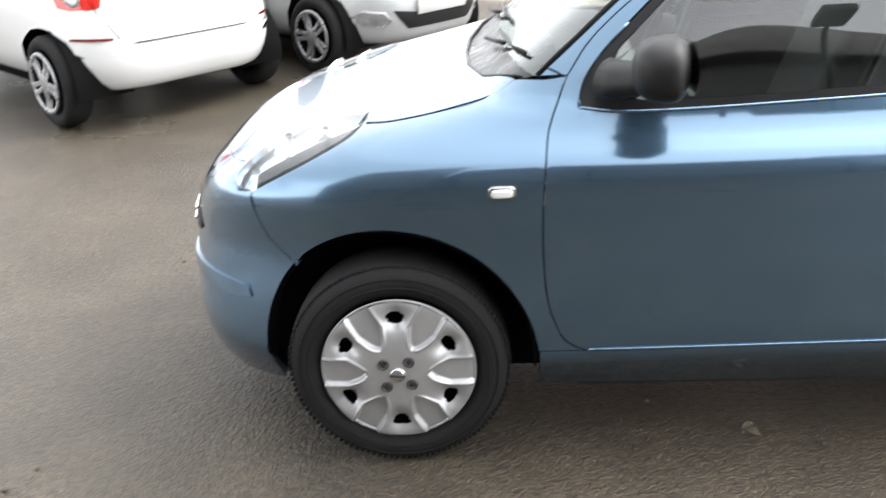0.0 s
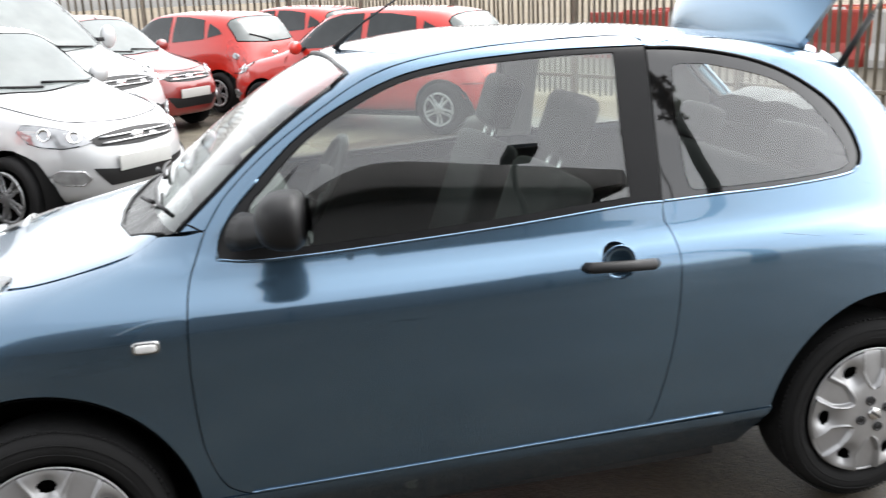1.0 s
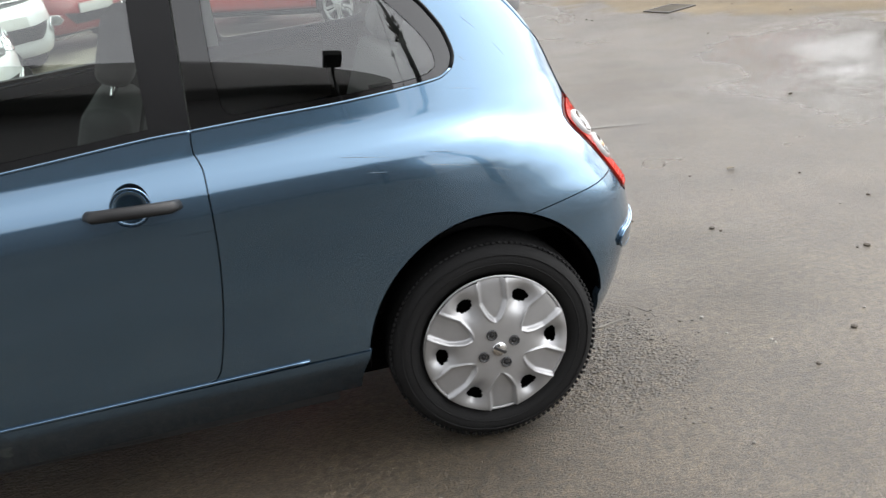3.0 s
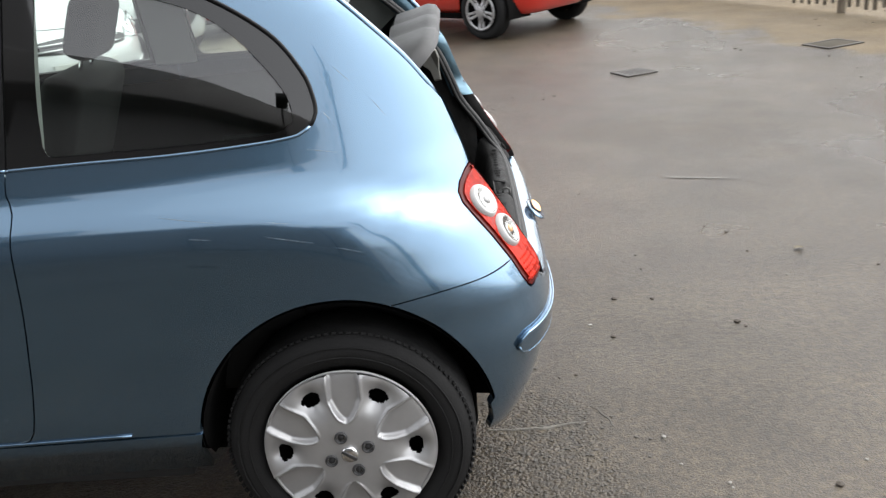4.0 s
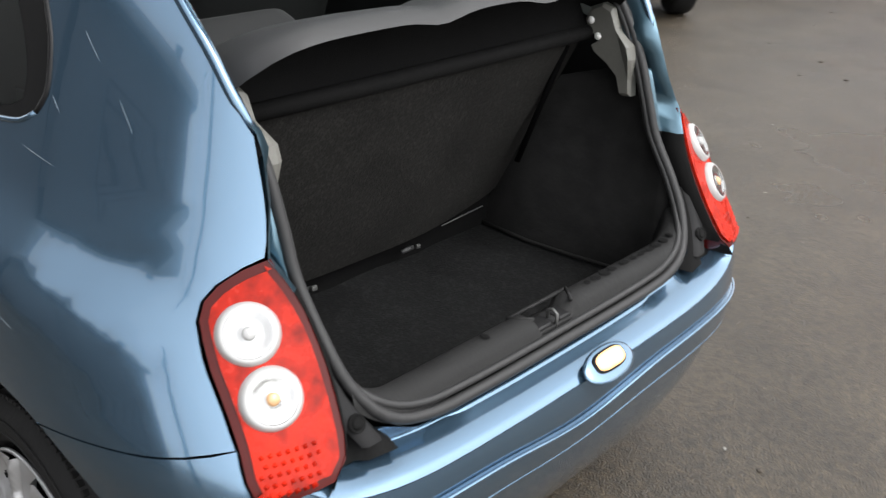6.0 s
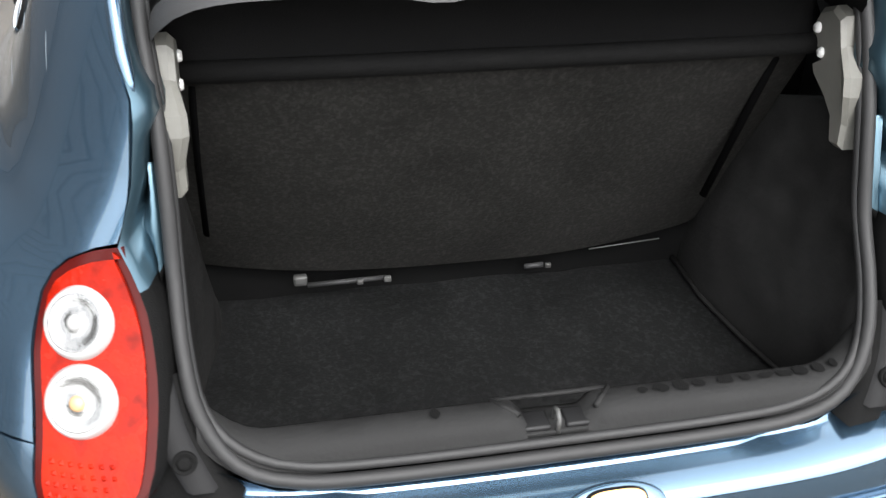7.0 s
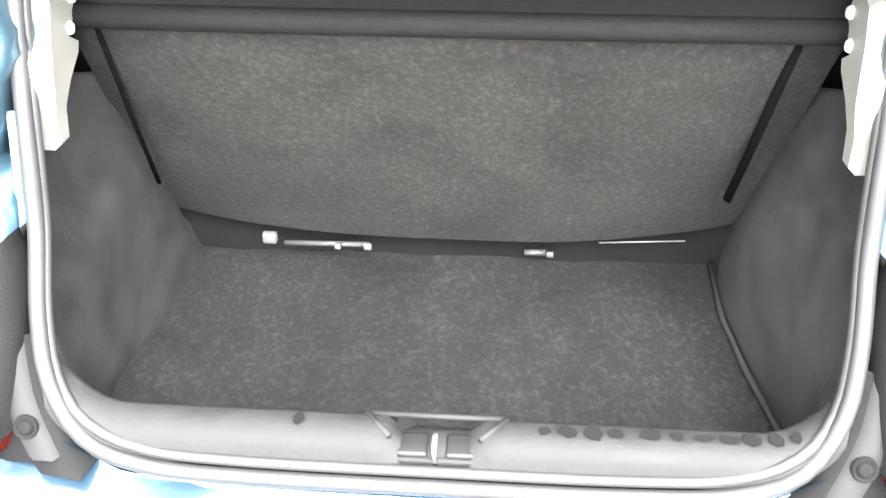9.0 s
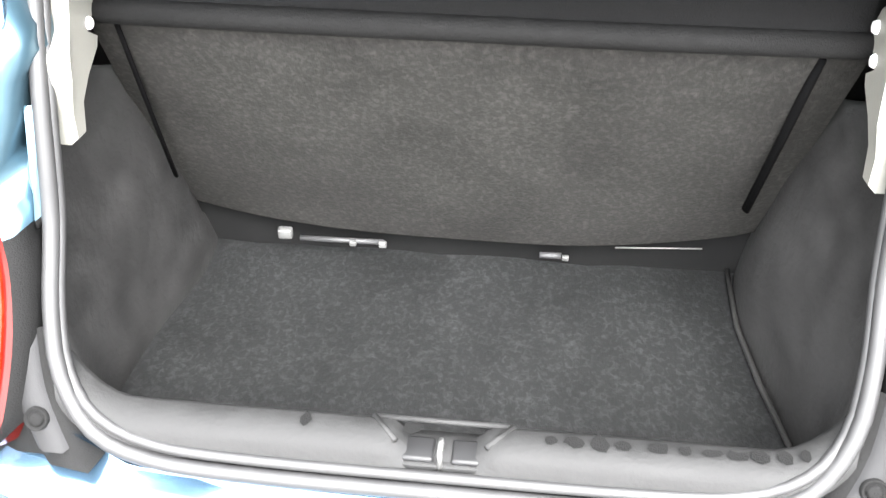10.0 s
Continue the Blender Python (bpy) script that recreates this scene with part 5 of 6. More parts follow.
        # wheel arch liners
        for cx, rx in ((0, .375), (BASE, .356)):
            rows = []
            for y, k in ((.79, 1.0), (.76, .985), (.50, .985)):
                row = []
                for i in range(25):
                    a = radians(-5 + 190 * i / 24)
                    x, z = cx + rx * k * math.cos(a), HUB_Z + .392 * k * math.sin(a)
                    yy = y
                    if y > .6:
                        yy = min(y, abs(S.side(x, max(z, .25)).y) - (.004 if y > .78 else .03))
                    row.append((x, sg * yy, z))
                rows.append(row)
            rows.append([(cx, sg * .50, HUB_Z)] * 25)
            strip("wheel_arch_liner", rows, DARK, car, "black wheel arch liner")
    # wipers and aerial
    for y0, y1 in ((-.05, -.50), (.48, .02)):
        p = [S.front(y0, 1.045) + Vector((-.02, 0, .012)), S.front(y0 * .7 + y1 * .3, 1.062) + Vector((-.012, 0, .010)), S.front((y0 + y1) / 2, 1.075) + Vector((-.008, 0, .008))]
        tube("wiper", p, .007, BLACK, car, "black windscreen wiper arm")
        run = [S.front(y0 + (y1 - y0) * k, 1.072 + .022 * k) + Vector((-.006, 0, .006)) for k in (0, .25, .5, .75, 1)]
        tube("wiper_blade", run, .006, BLACK, car, "")
    base = S.top(.915, 0)
    tube("aerial", [base, base + Vector((.012, 0, .02)), base + Vector((.10, 0, .085)), base + Vector((.36, 0, .24))], [.014, .010, .004, .0025], BLACK, car, "thin black roof aerial")


LAMPGLASS = glass("lamp_cover_glass", (0.93, 0.95, 0.95), 1.65)


def cabin(car):
    # inner side trims, headliner strips, floor
    for mir in (False, True):
        sg = 1 if mir else -1
        sheet("door_trim", S, "side", chain([(.46, .30), (2.02, .30)], [(2.02, .30), (2.03, .60), (2.10, .74), (2.35, .78)], [(2.35, .78), (2.35, 1.03)], [(2.35, 1.03), (1.7, 1.0), (.95, .98), (.50, .975)], [(.50, .975), (.46, .30)]), TRIM, car, "dark inner door trim", lift=-.055, lip=0, step=.08, mirrored=mir)
        strip("pillar_trim", [[(1.66 + .15 * k, sg * (abs(S.side(1.66 + .15 * k, z).y) - .035), z) for k in (0, 1)] for z in (1.04, 1.2, 1.35, 1.46)], CLOTH, car, "grey inner pillar trim")
        for run in ([(2.38, 1.40), (2.33, 1.28), (2.40, 1.2), (2.42, 1.11), (2.40, 1.04)],):
            strip("rear_pillar_trim", [[(x + k * .16, sg * min(abs(S.side(x, z).y) - .03 - .02 * k, max(.36, abs(S.side(x + k * .16, z).y) - .035)), z) for k in (0, 1)] for x, z in run], CLOTH, car, "grey rear pillar trim")
    sheet("headliner", S, "top", chain([(.95, -.40), (2.38, -.40)], [(2.38, -.40), (2.38, .40)], [(2.38, .40), (.95, .40)], [(.95, .40), (.95, -.40)]), CLOTH, car, "grey headliner", lift=-.04, lip=0, step=.1)
    prism("cabin_floor", ((.50, -.62, .155), (1.98, .60, .31)), TRIM, car, "dark cabin floor", .01)
    prism("underbody", ((-.45, -.50, .15), (2.74, .49, .30)), DARK, car, "dark underbody", .03)
    # dashboard with a hooded binnacle, steering wheel on the driver's side
    rows = []
    for x, z in ((.40, 1.0), (.50, 1.02), (.62, 1.015), (.70, .98), (.73, .92), (.70, .80), (.66, .60)):
        rows.append([(x + .03 * math.cos(y * 2.4), y, z + (.045 * math.exp(-((y - .35) / .14) ** 2) if z > .9 else 0)) for y in [-.66 + 1.32 * i / 24 for i in range(25)]])
    strip("dashboard", rows, TRIM, car, "dark grey dashboard")
    m = Matrix.Translation((.88, .36, .97)) @ Matrix.Rotation(radians(-62), 4, "Y")
    ring = [m @ Vector((.185 * math.cos(a * math.pi / 20), .185 * math.sin(a * math.pi / 20), 0)) for a in range(40)]
    sw = tube("steering_wheel", ring, .016, BLACK, car, "black steering wheel", closed=True, sides=10)
    b = lathe([(0, -.02), (.05, -.018), (.075, 0), (.06, .04)], 24)
    bmesh.ops.transform(b, matrix=m @ Matrix.Rotation(radians(90), 4, "X"), verts=b.verts)
    part("airbag_pad", b, TRIM, sw, "")
    for a in (0, 120, 240):
        tube("spoke", [m @ Vector((.05 * math.cos(radians(a)), .05 * math.sin(radians(a)), 0)), m @ Vector((.18 * math.cos(radians(a)), .18 * math.sin(radians(a)), 0))], .016, GREYPL, sw, "", flat=.5)
    # front seats and the rear bench
    for y in (-.36, .36):
        seat = new("front_seat")
        seat.parent = car
        seat.matrix_local = Matrix.Translation((-.10, 0, 0))
        tagged(seat, "dark fabric front seat with headrest")
        prism("seat_cushion", ((.98, y - .25, .36), (1.45, y + .25, .56)), FABRIC, seat, "", .05, None, 4)
        lean = Matrix.Translation((1.44, 0, .52)) @ Matrix.Rotation(radians(20), 4, "Y") @ Matrix.Translation((-1.44, 0, -.52))
        prism("seat_backrest", ((1.36, y - .24, .50), (1.49, y + .24, 1.13)), FABRIC, seat, "", .055, lean, 4)
        prism("headrest", ((1.37, y - .125, 1.17), (1.47, y + .125, 1.37)), FABRIC, seat, "", .045, lean, 4)
        for d in (-.05, .05):
            tube("headrest_post", [lean @ Vector((1.42, y + d, 1.09)), lean @ Vector((1.42, y + d, 1.19))], .006, CHROME, seat, "")
    bench = new("rear_bench")
    bench.parent = car
    tagged(bench, "dark patterned fabric rear bench")
    prism("seat_cushion", ((1.80, -.56, .36), (2.25, .56, .56)), FABRIC, bench, "", .05, None, 4)
    lean = Matrix.Translation((2.24, 0, .52)) @ Matrix.Rotation(radians(22), 4, "Y") @ Matrix.Translation((-2.24, 0, -.52))
    prism("seat_backrest", ((2.12, -.47, .50), (2.25, .43, 1.04)), FABRIC, bench, "", .05, lean, 4)
    for y in (-.32, .32):
        prism("headrest", ((2.13, y - .12, 1.05), (2.23, y + .12, 1.19)), FABRIC, bench, "", .04, lean, 4)


rear_end(CAR)
boot(CAR)
tailgate(CAR)
front_end(CAR)
cabin(CAR)


# ---- the other parked cars ----
def paint(name, color, metal=0.0, rough=0.3):
    return mat(name, color, rough, metal, 1.0, spread=0.04, scale=2.0)


WHITE_PAINT = paint("white_car_paint", (0.70, 0.70, 0.69))
SILVER_PAINT = paint("silver_car_paint", (0.42, 0.425, 0.43), 0.1)
GREY_PAINT = paint("pale_silver_van_paint", (0.42, 0.43, 0.435), 0.1)
RED_PAINT = paint("bright_red_car_paint", (0.50, 0.018, 0.008))
DEEP_RED = paint("dark_red_car_paint", (0.20, 0.014, 0.012))
ALLOY = mat("alloy_wheel", (0.42, 0.42, 0.43), 0.28, 0.7, 0.3, spread=0.05, scale=30)
REFLEX = mat("dark_red_reflector", (0.14, 0.012, 0.012), 0.15, coat=0.5, spread=0.2, scale=30)
PLATE = mat("blank_number_plate", (0.40, 0.40, 0.385), 0.5, spread=0.05, scale=30)
HEADLIGHT = mat("car_headlamp", (0.34, 0.35, 0.36), 0.08, 0.5, 1.0, spread=0.3, scale=18)
TAILRED = mat("car_tail_lamp", (0.50, 0.02, 0.012), 0.1, coat=1.0, spread=0.3, scale=25)


def hatch_skin(sx, sz, hw):
    """A small hatchback, its length, height and half width scaled from one form."""
    W = [(.15,.70),(.28,.78),(.45,.825),(.62,.845),(.78,.845),(.88,.83),(.94,.79),(1.0,.755),(1.2,.69),(1.4,.60),(1.6,.50)]
    XF = [(.15,-.66),(.3,-.75),(.45,-.79),(.58,-.775),(.70,-.70),(.78,-.58),(.85,-.34),(.91,-.05),(.96,.16),(1.03,.33),(1.25,.66),(1.4,.93),(1.55,1.25)]
    XR = [(.15,2.98),(.3,3.08),(.48,3.13),(.6,3.12),(.75,3.06),(.95,3.01),(1.05,2.97),(1.25,2.84),(1.4,2.71),(1.55,2.55)]
    T = [(-.8,.86),(.2,1.17),(.8,1.39),(1.1,1.455),(1.5,1.485),(2.2,1.465),(2.7,1.40),(3.1,1.31)]
    z = lambda run: [(a * sz, b * sx) for a, b in run]
    return Skin([(a * sz, b * hw / .845) for a, b in W], z(XF), z(XR), [(.2, 3.6), (.7, 3.6), (.9, 4.6), (1.5, 5)], [(.2, 5.2), (.7, 5), (1.0, 4.8), (1.5, 5)],
                [(a * sx, b * sz) for a, b in T], .10, 1.2 * sx, [(-.8, -.06), (.5, -.02), (1.7, 0), (3, .05)])


def van_skin():
    return Skin([(.15,.84),(.3,.92),(.6,.955),(.95,.955),(1.1,.94),(1.2,.91),(1.5,.85),(1.8,.76),(2.0,.68)],
                [(.15,-.78),(.3,-.88),(.5,-.92),(.7,-.88),(.85,-.80),(.95,-.66),(1.03,-.42),(1.10,-.12),(1.16,.08),(1.3,.25),(1.6,.62),(1.8,.92),(2.0,1.3)],
                [(.15,4.05),(.5,4.16),(1.0,4.14),(1.6,4.05),(1.9,3.9),(2.0,3.8)], [(.2, 4), (.8, 4), (1.1, 5), (1.9, 6)], [(.2, 7), (1.9, 7)],
                [(-.9,1.1),(.2,1.45),(.9,1.80),(1.3,1.90),(2.2,1.93),(3.6,1.92),(4.2,1.86)], .07, 1.6, [(-.9, -.05), (1, 0), (4, .02)])


def shell(skin, parent, material, x0, x1, wheels, z0=.66, rings=44, ends=13, mids=34, arch_r=.35):
    """The whole painted body as one skin, with the wheel arches cut out."""
    bm = bmesh.new()
    rows = []
    for s in range(ends + mids + ends + 1):
        if s < ends:
            a, x = math.pi / 2 * (1 - s / ends), x0
        elif s <= ends + mids:
            a, x = 0.0, x0 + (x1 - x0) * (s - ends) / mids
        else:
            a, x = -math.pi / 2 * (s - ends - mids) / ends, x1
        row = []
        for k in range(rings):
            th = radians(-90 + 360 * k / (rings - 1))
            d = Vector((-math.sin(a), -math.cos(a) * math.cos(th), math.cos(a) * math.sin(th)))
            far = 2.2
            p = skin.cast(Vector((x, 0, z0)) + d * far, -d, far)
            if d.z < 0 and (p.z < .25 or (p - Vector((x, 0, z0))).length < .02):
                flat = Vector((d.x, d.y, 0))
                reach = (z0 - .25) / -d.z
                p = Vector((x, 0, z0)) + d * reach
                if flat.length > 1e-4:
                    rim = skin.cast(Vector((x, 0, .25)) + flat.normalized() * far, -flat.normalized(), far)
                    if (rim - Vector((x, 0, .25))).length < reach * flat.length:
                        p = rim
            row.append(p)
        rows.append(row)
    V = [[bm.verts.new(p) for p in row] for row in rows]
    for a, b in zip(V, V[1:]):
        for k in range(rings - 1):
            c = (a[k].co + a[k + 1].co + b[k].co + b[k + 1].co) / 4
            if any(math.hypot(c.x - wx, c.z - .30) < arch_r for wx in wheels) and abs(c.y) > .45:
                continue
            try:
                bm.faces.new((a[k], b[k], b[k + 1], a[k + 1]))
            except ValueError:
                pass
    for e in [e for e in bm.edges if len(e.link_faces) == 1]:
        for v in e.verts:
            for wx in wheels:
                d = Vector((v.co.x - wx, 0, v.co.z - .30))
                if .2 < d.length < .46 and abs(v.co.y) > .45:
                    q = d.normalized() * arch_r
                    v.co.x, v.co.z = wx + q.x, .30 + q.z
    bmesh.ops.delete(bm, geom=[v for v in bm.verts if not v.link_faces], context="VERTS")
    bmesh.ops.remove_doubles(bm, verts=bm.verts, dist=.0005)
    bmesh.ops.recalc_face_normals(bm, faces=bm.faces)
    return part("body", bm, material, parent)


def alloy_mesh():
    """Five double spokes in a rim."""
    bm = bmesh.new()
    nr, na = 16, 180
    grid = [[None] * na for _ in range(nr + 1)]
    for i in range(nr + 1):
        r = .20 * i / nr
        for k in range(na):
            a = 2 * math.pi * k / na
            y = .03 - .018 * math.cos(min(1, r / .2) * math.pi) * -1 if r > .06 else .012
            grid[i][k] = bm.verts.new((r * math.cos(a), -.02 + .03 * (1 - abs(r - .12) / .12) * .6, r * math.sin(a)))
    for i in range(1, nr):
        for k in range(na):
            r = .20 * (i + .5) / nr
            b = ((360 * (k + .5) / na) % 72) - 36
            w = abs(abs(r * math.sin(radians(b))) - (.012 + r * .09))
            if .055 < r < .18 and w > .013:
                continue
            bm.faces.new((grid[i][k], grid[i][(k + 1) % na], grid[i + 1][(k + 1) % na], grid[i + 1][k]))
    hub = bm.verts.new((0, -.015, 0))
    for k in range(na):
        bm.faces.new((hub, grid[1][(k + 1) % na], grid[1][k]))
    bmesh.ops.delete(bm, geom=[v for v in bm.verts if not v.link_faces], context="VERTS")
    bmesh.ops.solidify(bm, geom=bm.faces[:], thickness=.012)
    bmesh.ops.recalc_face_normals(bm, faces=bm.faces)
    return bm


STORE = {}


def simple_wheel(parent, at, flip, spin=0.0):
    """Tyre, alloy and dark well; the meshes are shared."""
    if not STORE:
        h = new("wheel_form")
        t = part("tyre", lathe([(.20, .15), (.25, .18), (.285, .17), (.30, .15), (.30, .03), (.288, .008), (.26, -.004), (.23, 0), (.207, .02)], 48), RUBBER, h)
        a = part("alloy_wheel", alloy_mesh(), ALLOY, h, "five-spoke alloy wheel")
        w = part("rim", lathe([(.207, .02), (.195, .05), (.18, .10), (0, .10)], 32), DARK, h)
        STORE.update(tyre=t.data, alloy_wheel=a.data, rim=w.data)
        for o in (t, a, w, h):
            bpy.data.objects.remove(o)
    hub = new("wheel")
    hub.parent = parent
    hub.matrix_local = pose(*at, 0, spin, 180 if flip else 0)
    for k, me in STORE.items():
        o = new(k, me)
        o.parent = hub


def lines(skin, chart, runs, parent, r=.0035, name="panel_gap"):
    for run in runs:
        pts = [chart(p.x, p.y) for p in spline([Vector(q) for q in run], .05)]
        tube(name, [p - skin.normal(p) * .001 for p in pts], r, DARK, parent, sides=6)


def parked(label, skin, paint_m, at, heading, base, hw, group, sx=1, sz=1, van=False, cut_rear=True, low=0.0, wx=0.0, category="car"):
    car = new("parked_van" if van else "parked_car")
    tagged(car, label, category, group)
    lamp_low = .045 if low else 0.0
    car.matrix_world = pose(*at, 0, 0, heading)
    body = shell(skin, car, paint_m, .1 * sx, (3.6 if van else 2.2 * sx), (wx, base), .8 if van else .66)
    for chart, wide in ((skin.nose, .9 * math.atan2(hw * .97, .6 + .375 - wx)), (skin.tail, .9 * math.atan2(hw * .97, base + .365 - 1.9))):
        rows = []
        for z, out in ((.47, .002), (.43, .007), (.36, .009), (.30, .008), (.255, .002), (.232, -.012), (.225, -.05)):
            pts = [chart(-wide + 2 * wide * i / 40, z) for i in range(41)]
            rows.append([p + skin.normal(p) * out for p in pts])
        strip("bumper_valance", rows, paint_m, body, "")
    X = lambda run: [(x * sx, z * sz) for x, z in run]
    near = lambda run: [Vector(p) for p in run]
    kw = dict(step=.07, lip=0, lift=.004)
    if van:
        w1 = [(.30, 1.20), (.36, 1.30), (.62, 1.58), (.80, 1.70), (1.05, 1.71), (1.05, 1.19)]
        w2 = [(1.16, 1.19), (1.16, 1.71), (2.4, 1.72), (2.4, 1.2)]
        w3 = [(2.52, 1.2), (2.52, 1.72), (3.75, 1.70), (3.85, 1.45), (3.85, 1.2)]
        ws = [(-.66, 1.205), (-.64, 1.5), (-.60, 1.72), (0, 1.78), (.60, 1.72), (.64, 1.5), (.66, 1.205), (0, 1.165)]
        wr = [(-.7, 1.15), (-.66, 1.65), (0, 1.70), (.66, 1.65), (.7, 1.15), (0, 1.12)]
    else:
        w1 = X([(.50, 1.0), (.56, 1.06), (.78, 1.24), (.98, 1.35), (1.20, 1.405), (1.52, 1.415), (1.52, 1.03)])
        w2 = X([(1.60, 1.035), (1.60, 1.415), (1.9, 1.405), (2.25, 1.36), (2.30, 1.10), (2.28, 1.08)])
        w3 = X([(2.36, 1.10), (2.36, 1.31), (2.55, 1.22), (2.62, 1.15)])
        ws = [(y * hw / .845, z * sz) for y, z in ((-.60, 1.02), (-.56, 1.2), (-.49, 1.36), (-.3, 1.40), (0, 1.41), (.3, 1.40), (.49, 1.36), (.56, 1.2), (.60, 1.02), (.3, .985), (0, .975))]
        wr = [(y * hw / .845, z * sz) for y, z in ((-.58, 1.04), (-.57, 1.12), (-.50, 1.34), (0, 1.385), (.50, 1.34), (.57, 1.12), (.58, 1.04), (0, 1.01))]
    for mir in (False, True):
        for w in (w1, w2, w3):
            sheet("side_window", skin, "side", chain(*[[Vector(a), Vector(b)] for a, b in zip(w, w[1:] + w[:1])], step=.08), PRIVACY, car, "dark side window", mirrored=mir, **kw)
    soft = lambda run: spline(near(run), .06, closed=True)
    sheet("windscreen", skin, "front", soft(ws), PALEGLASS, car, "windscreen with the sky's pale sheen in its colour", **kw)
    sheet("rear_window", skin, "rear", soft(wr), PALEGLASS, car, "rear window", **kw)
    for chart, run in ((skin.front, ws), (skin.rear, wr)):
        lines(skin, chart, [run + run[:1]], car, .009, "window_seal")
    # lamps, grille and plate at the front; bumper vents
    zz = (lambda z: z * 1.22) if van else (lambda z: z * sz)
    yy = hw / .845
    for sg in (-1, 1):
        hl = [(sg * yy * y, zz(z - lamp_low)) for y, z in ((.42, .70), (.46, .76), (.58, .82), (.72, .845), (.75, .80), (.70, .72), (.55, .675))]
        hl = [(sg * (.28 + (abs(y) / yy - .42) / .33 * .36), z) for y, z in hl]
        sheet("headlamp", skin, "nose", soft(hl), HEADLIGHT, car, "clear swept headlamp", **kw)
        lines(skin, skin.nose, [hl + hl[:1]], car, .005, "lamp_rim")
        for u, v in ((.36, .745), (.50, .775)):
            p = skin.nose(sg * u, zz(v - lamp_low))
            nn = skin.normal(p)
            b = lathe([(0, .012), (.02, .010), (.036, -.002), (.045, -.009), (.05, -.004)], 20)
            bmesh.ops.transform(b, matrix=Matrix.Translation(p) @ Vector((0, -1, 0)).rotation_difference(nn).to_matrix().to_4x4(), verts=b.verts)
            part("lamp_bowl", b, CHROME, car, "")
        fl = [(sg * yy * y, zz(z)) for y, z in ((.49, .40), (.53, .455), (.64, .475), (.69, .43), (.62, .37), (.53, .36))]
        fog = sheet("fog_lamp", skin, "front", soft(fl), HEADLIGHT, car, "fog lamp in an oval surround", step=.05, lip=0, lift=.013)
        tube("fog_surround", [skin.front(q.x, q.y) + Vector((-.013, 0, 0)) for q in soft(fl)], .009, ALLOY, fog, "", closed=True, sides=6)
        tl = [(sg * yy * y, zz(z)) for y, z in ((.60, .77), (.585, .84), (.63, .98), (.69, 1.07), (.745, 1.05), (.775, .93), (.765, .78))]
        tl = [(sg * (.42 + (abs(y) / yy - .60) / .17 * .20), z) for y, z in tl]
        sheet("tail_lamp", skin, "tail", soft(tl), TAILRED, car, "red tail lamp", **kw)
        b = dome(.05, .045, .008, 3.0)
        p = skin.tail(sg * .535, zz(.83))
        bmesh.ops.transform(b, matrix=Matrix.Translation(p) @ Vector((0, 0, 1)).rotation_difference(skin.normal(p)).to_matrix().to_4x4(), verts=b.verts)
        part("reversing_lens", b, HEADLIGHT, car, "clear reversing lens")
        rf = [(sg * yy * y, zz(z)) for y, z in ((.54, .575), (.54, .59), (.73, .595), (.73, .58))]
        sheet("rear_reflector", skin, "rear", soft(rf), REFLEX, car, "slim red reflector", **kw)
        bm = bmesh.new()
        bmesh.ops.create_uvsphere(bm, u_segments=16, v_segments=10, radius=1)
        mx, mz = (.42, 1.28) if van else (.66 * sx, 1.03 * sz)
        bmesh.ops.transform(bm, matrix=Matrix.Translation((mx, sg * (hw + .06), mz)) @ Matrix.Diagonal((.06, .11, .085 if not van else .14, 1)), verts=bm.verts)
        m = part("door_mirror", bm, paint_m, car, "")
        prism("mirror_foot", ((mx - .03, hw - .13 if sg > 0 else -hw - .04, mz - .05), (mx + .03, hw + .04 if sg > 0 else -hw + .13, mz)), BLACK, m, "", .01)
    gl = [(y * yy, zz(z - low)) for y, z in ((-.40, .66), (-.44, .70), (-.30, .735), (0, .75), (.30, .735), (.44, .70), (.40, .66), (0, .635))]
    sheet("grille", skin, "front", soft(gl), BLACK, car, "black grille with chrome bars", **kw)
    for h in (.675, .715):
        tube("grille_bar", [skin.front(y * yy, zz(h - low)) + Vector((-.014, 0, 0)) for y in [-.36 + .06 * i for i in range(13)]], .008, ALLOY, car, "chrome grille bar")
    c = skin.front(0, zz(.695 - low))
    bm = lathe([(0, -.022), (.7, -.02), (1, -.008), (1, .01)], 28)
    bmesh.ops.transform(bm, matrix=Matrix.Translation(c) @ Matrix.Rotation(radians(-90), 4, "Z") @ Matrix.Diagonal((.065, 1, .034, 1)), verts=bm.verts)
    part("badge", bm, CHROME, car, "oval chrome badge")
    li = [(y * yy, zz(z)) for y, z in ((-.47, .475), (-.42, .41), (-.34, .335), (.34, .335), (.42, .41), (.47, .475), (.3, .452), (-.3, .452))]
    sheet("lower_intake", skin, "front", chain(*[[Vector(a), Vector(b)] for a, b in zip(li, li[1:] + li[:1])], step=.06), BLACK, car, "black lower air intake", step=.05, lip=0, lift=.014)
    pz = zz(.50 - low * .45)
    c = skin.front(0, pz)
    prism("number_plate", ((c.x - .022, -.26, pz - .057), (c.x - .006, .26, pz + .057)), PLATE, car, "blank pale number plate", .004)
    c = skin.rear(0, zz(.84))
    bm = lathe([(0, -.02), (.7, -.018), (1, -.006), (1, .01)], 24)
    bmesh.ops.transform(bm, matrix=Matrix.Translation(c) @ Matrix.Rotation(radians(90), 4, "Z") @ Matrix.Diagonal((.06, 1, .032, 1)), verts=bm.verts)
    part("badge", bm, CHROME, car, "")
    rv = [(y * yy, zz(z)) for y, z in ((-.44, .545), (-.40, .5505), (.40, .5505), (.44, .545), (.40, .540), (-.40, .540))]
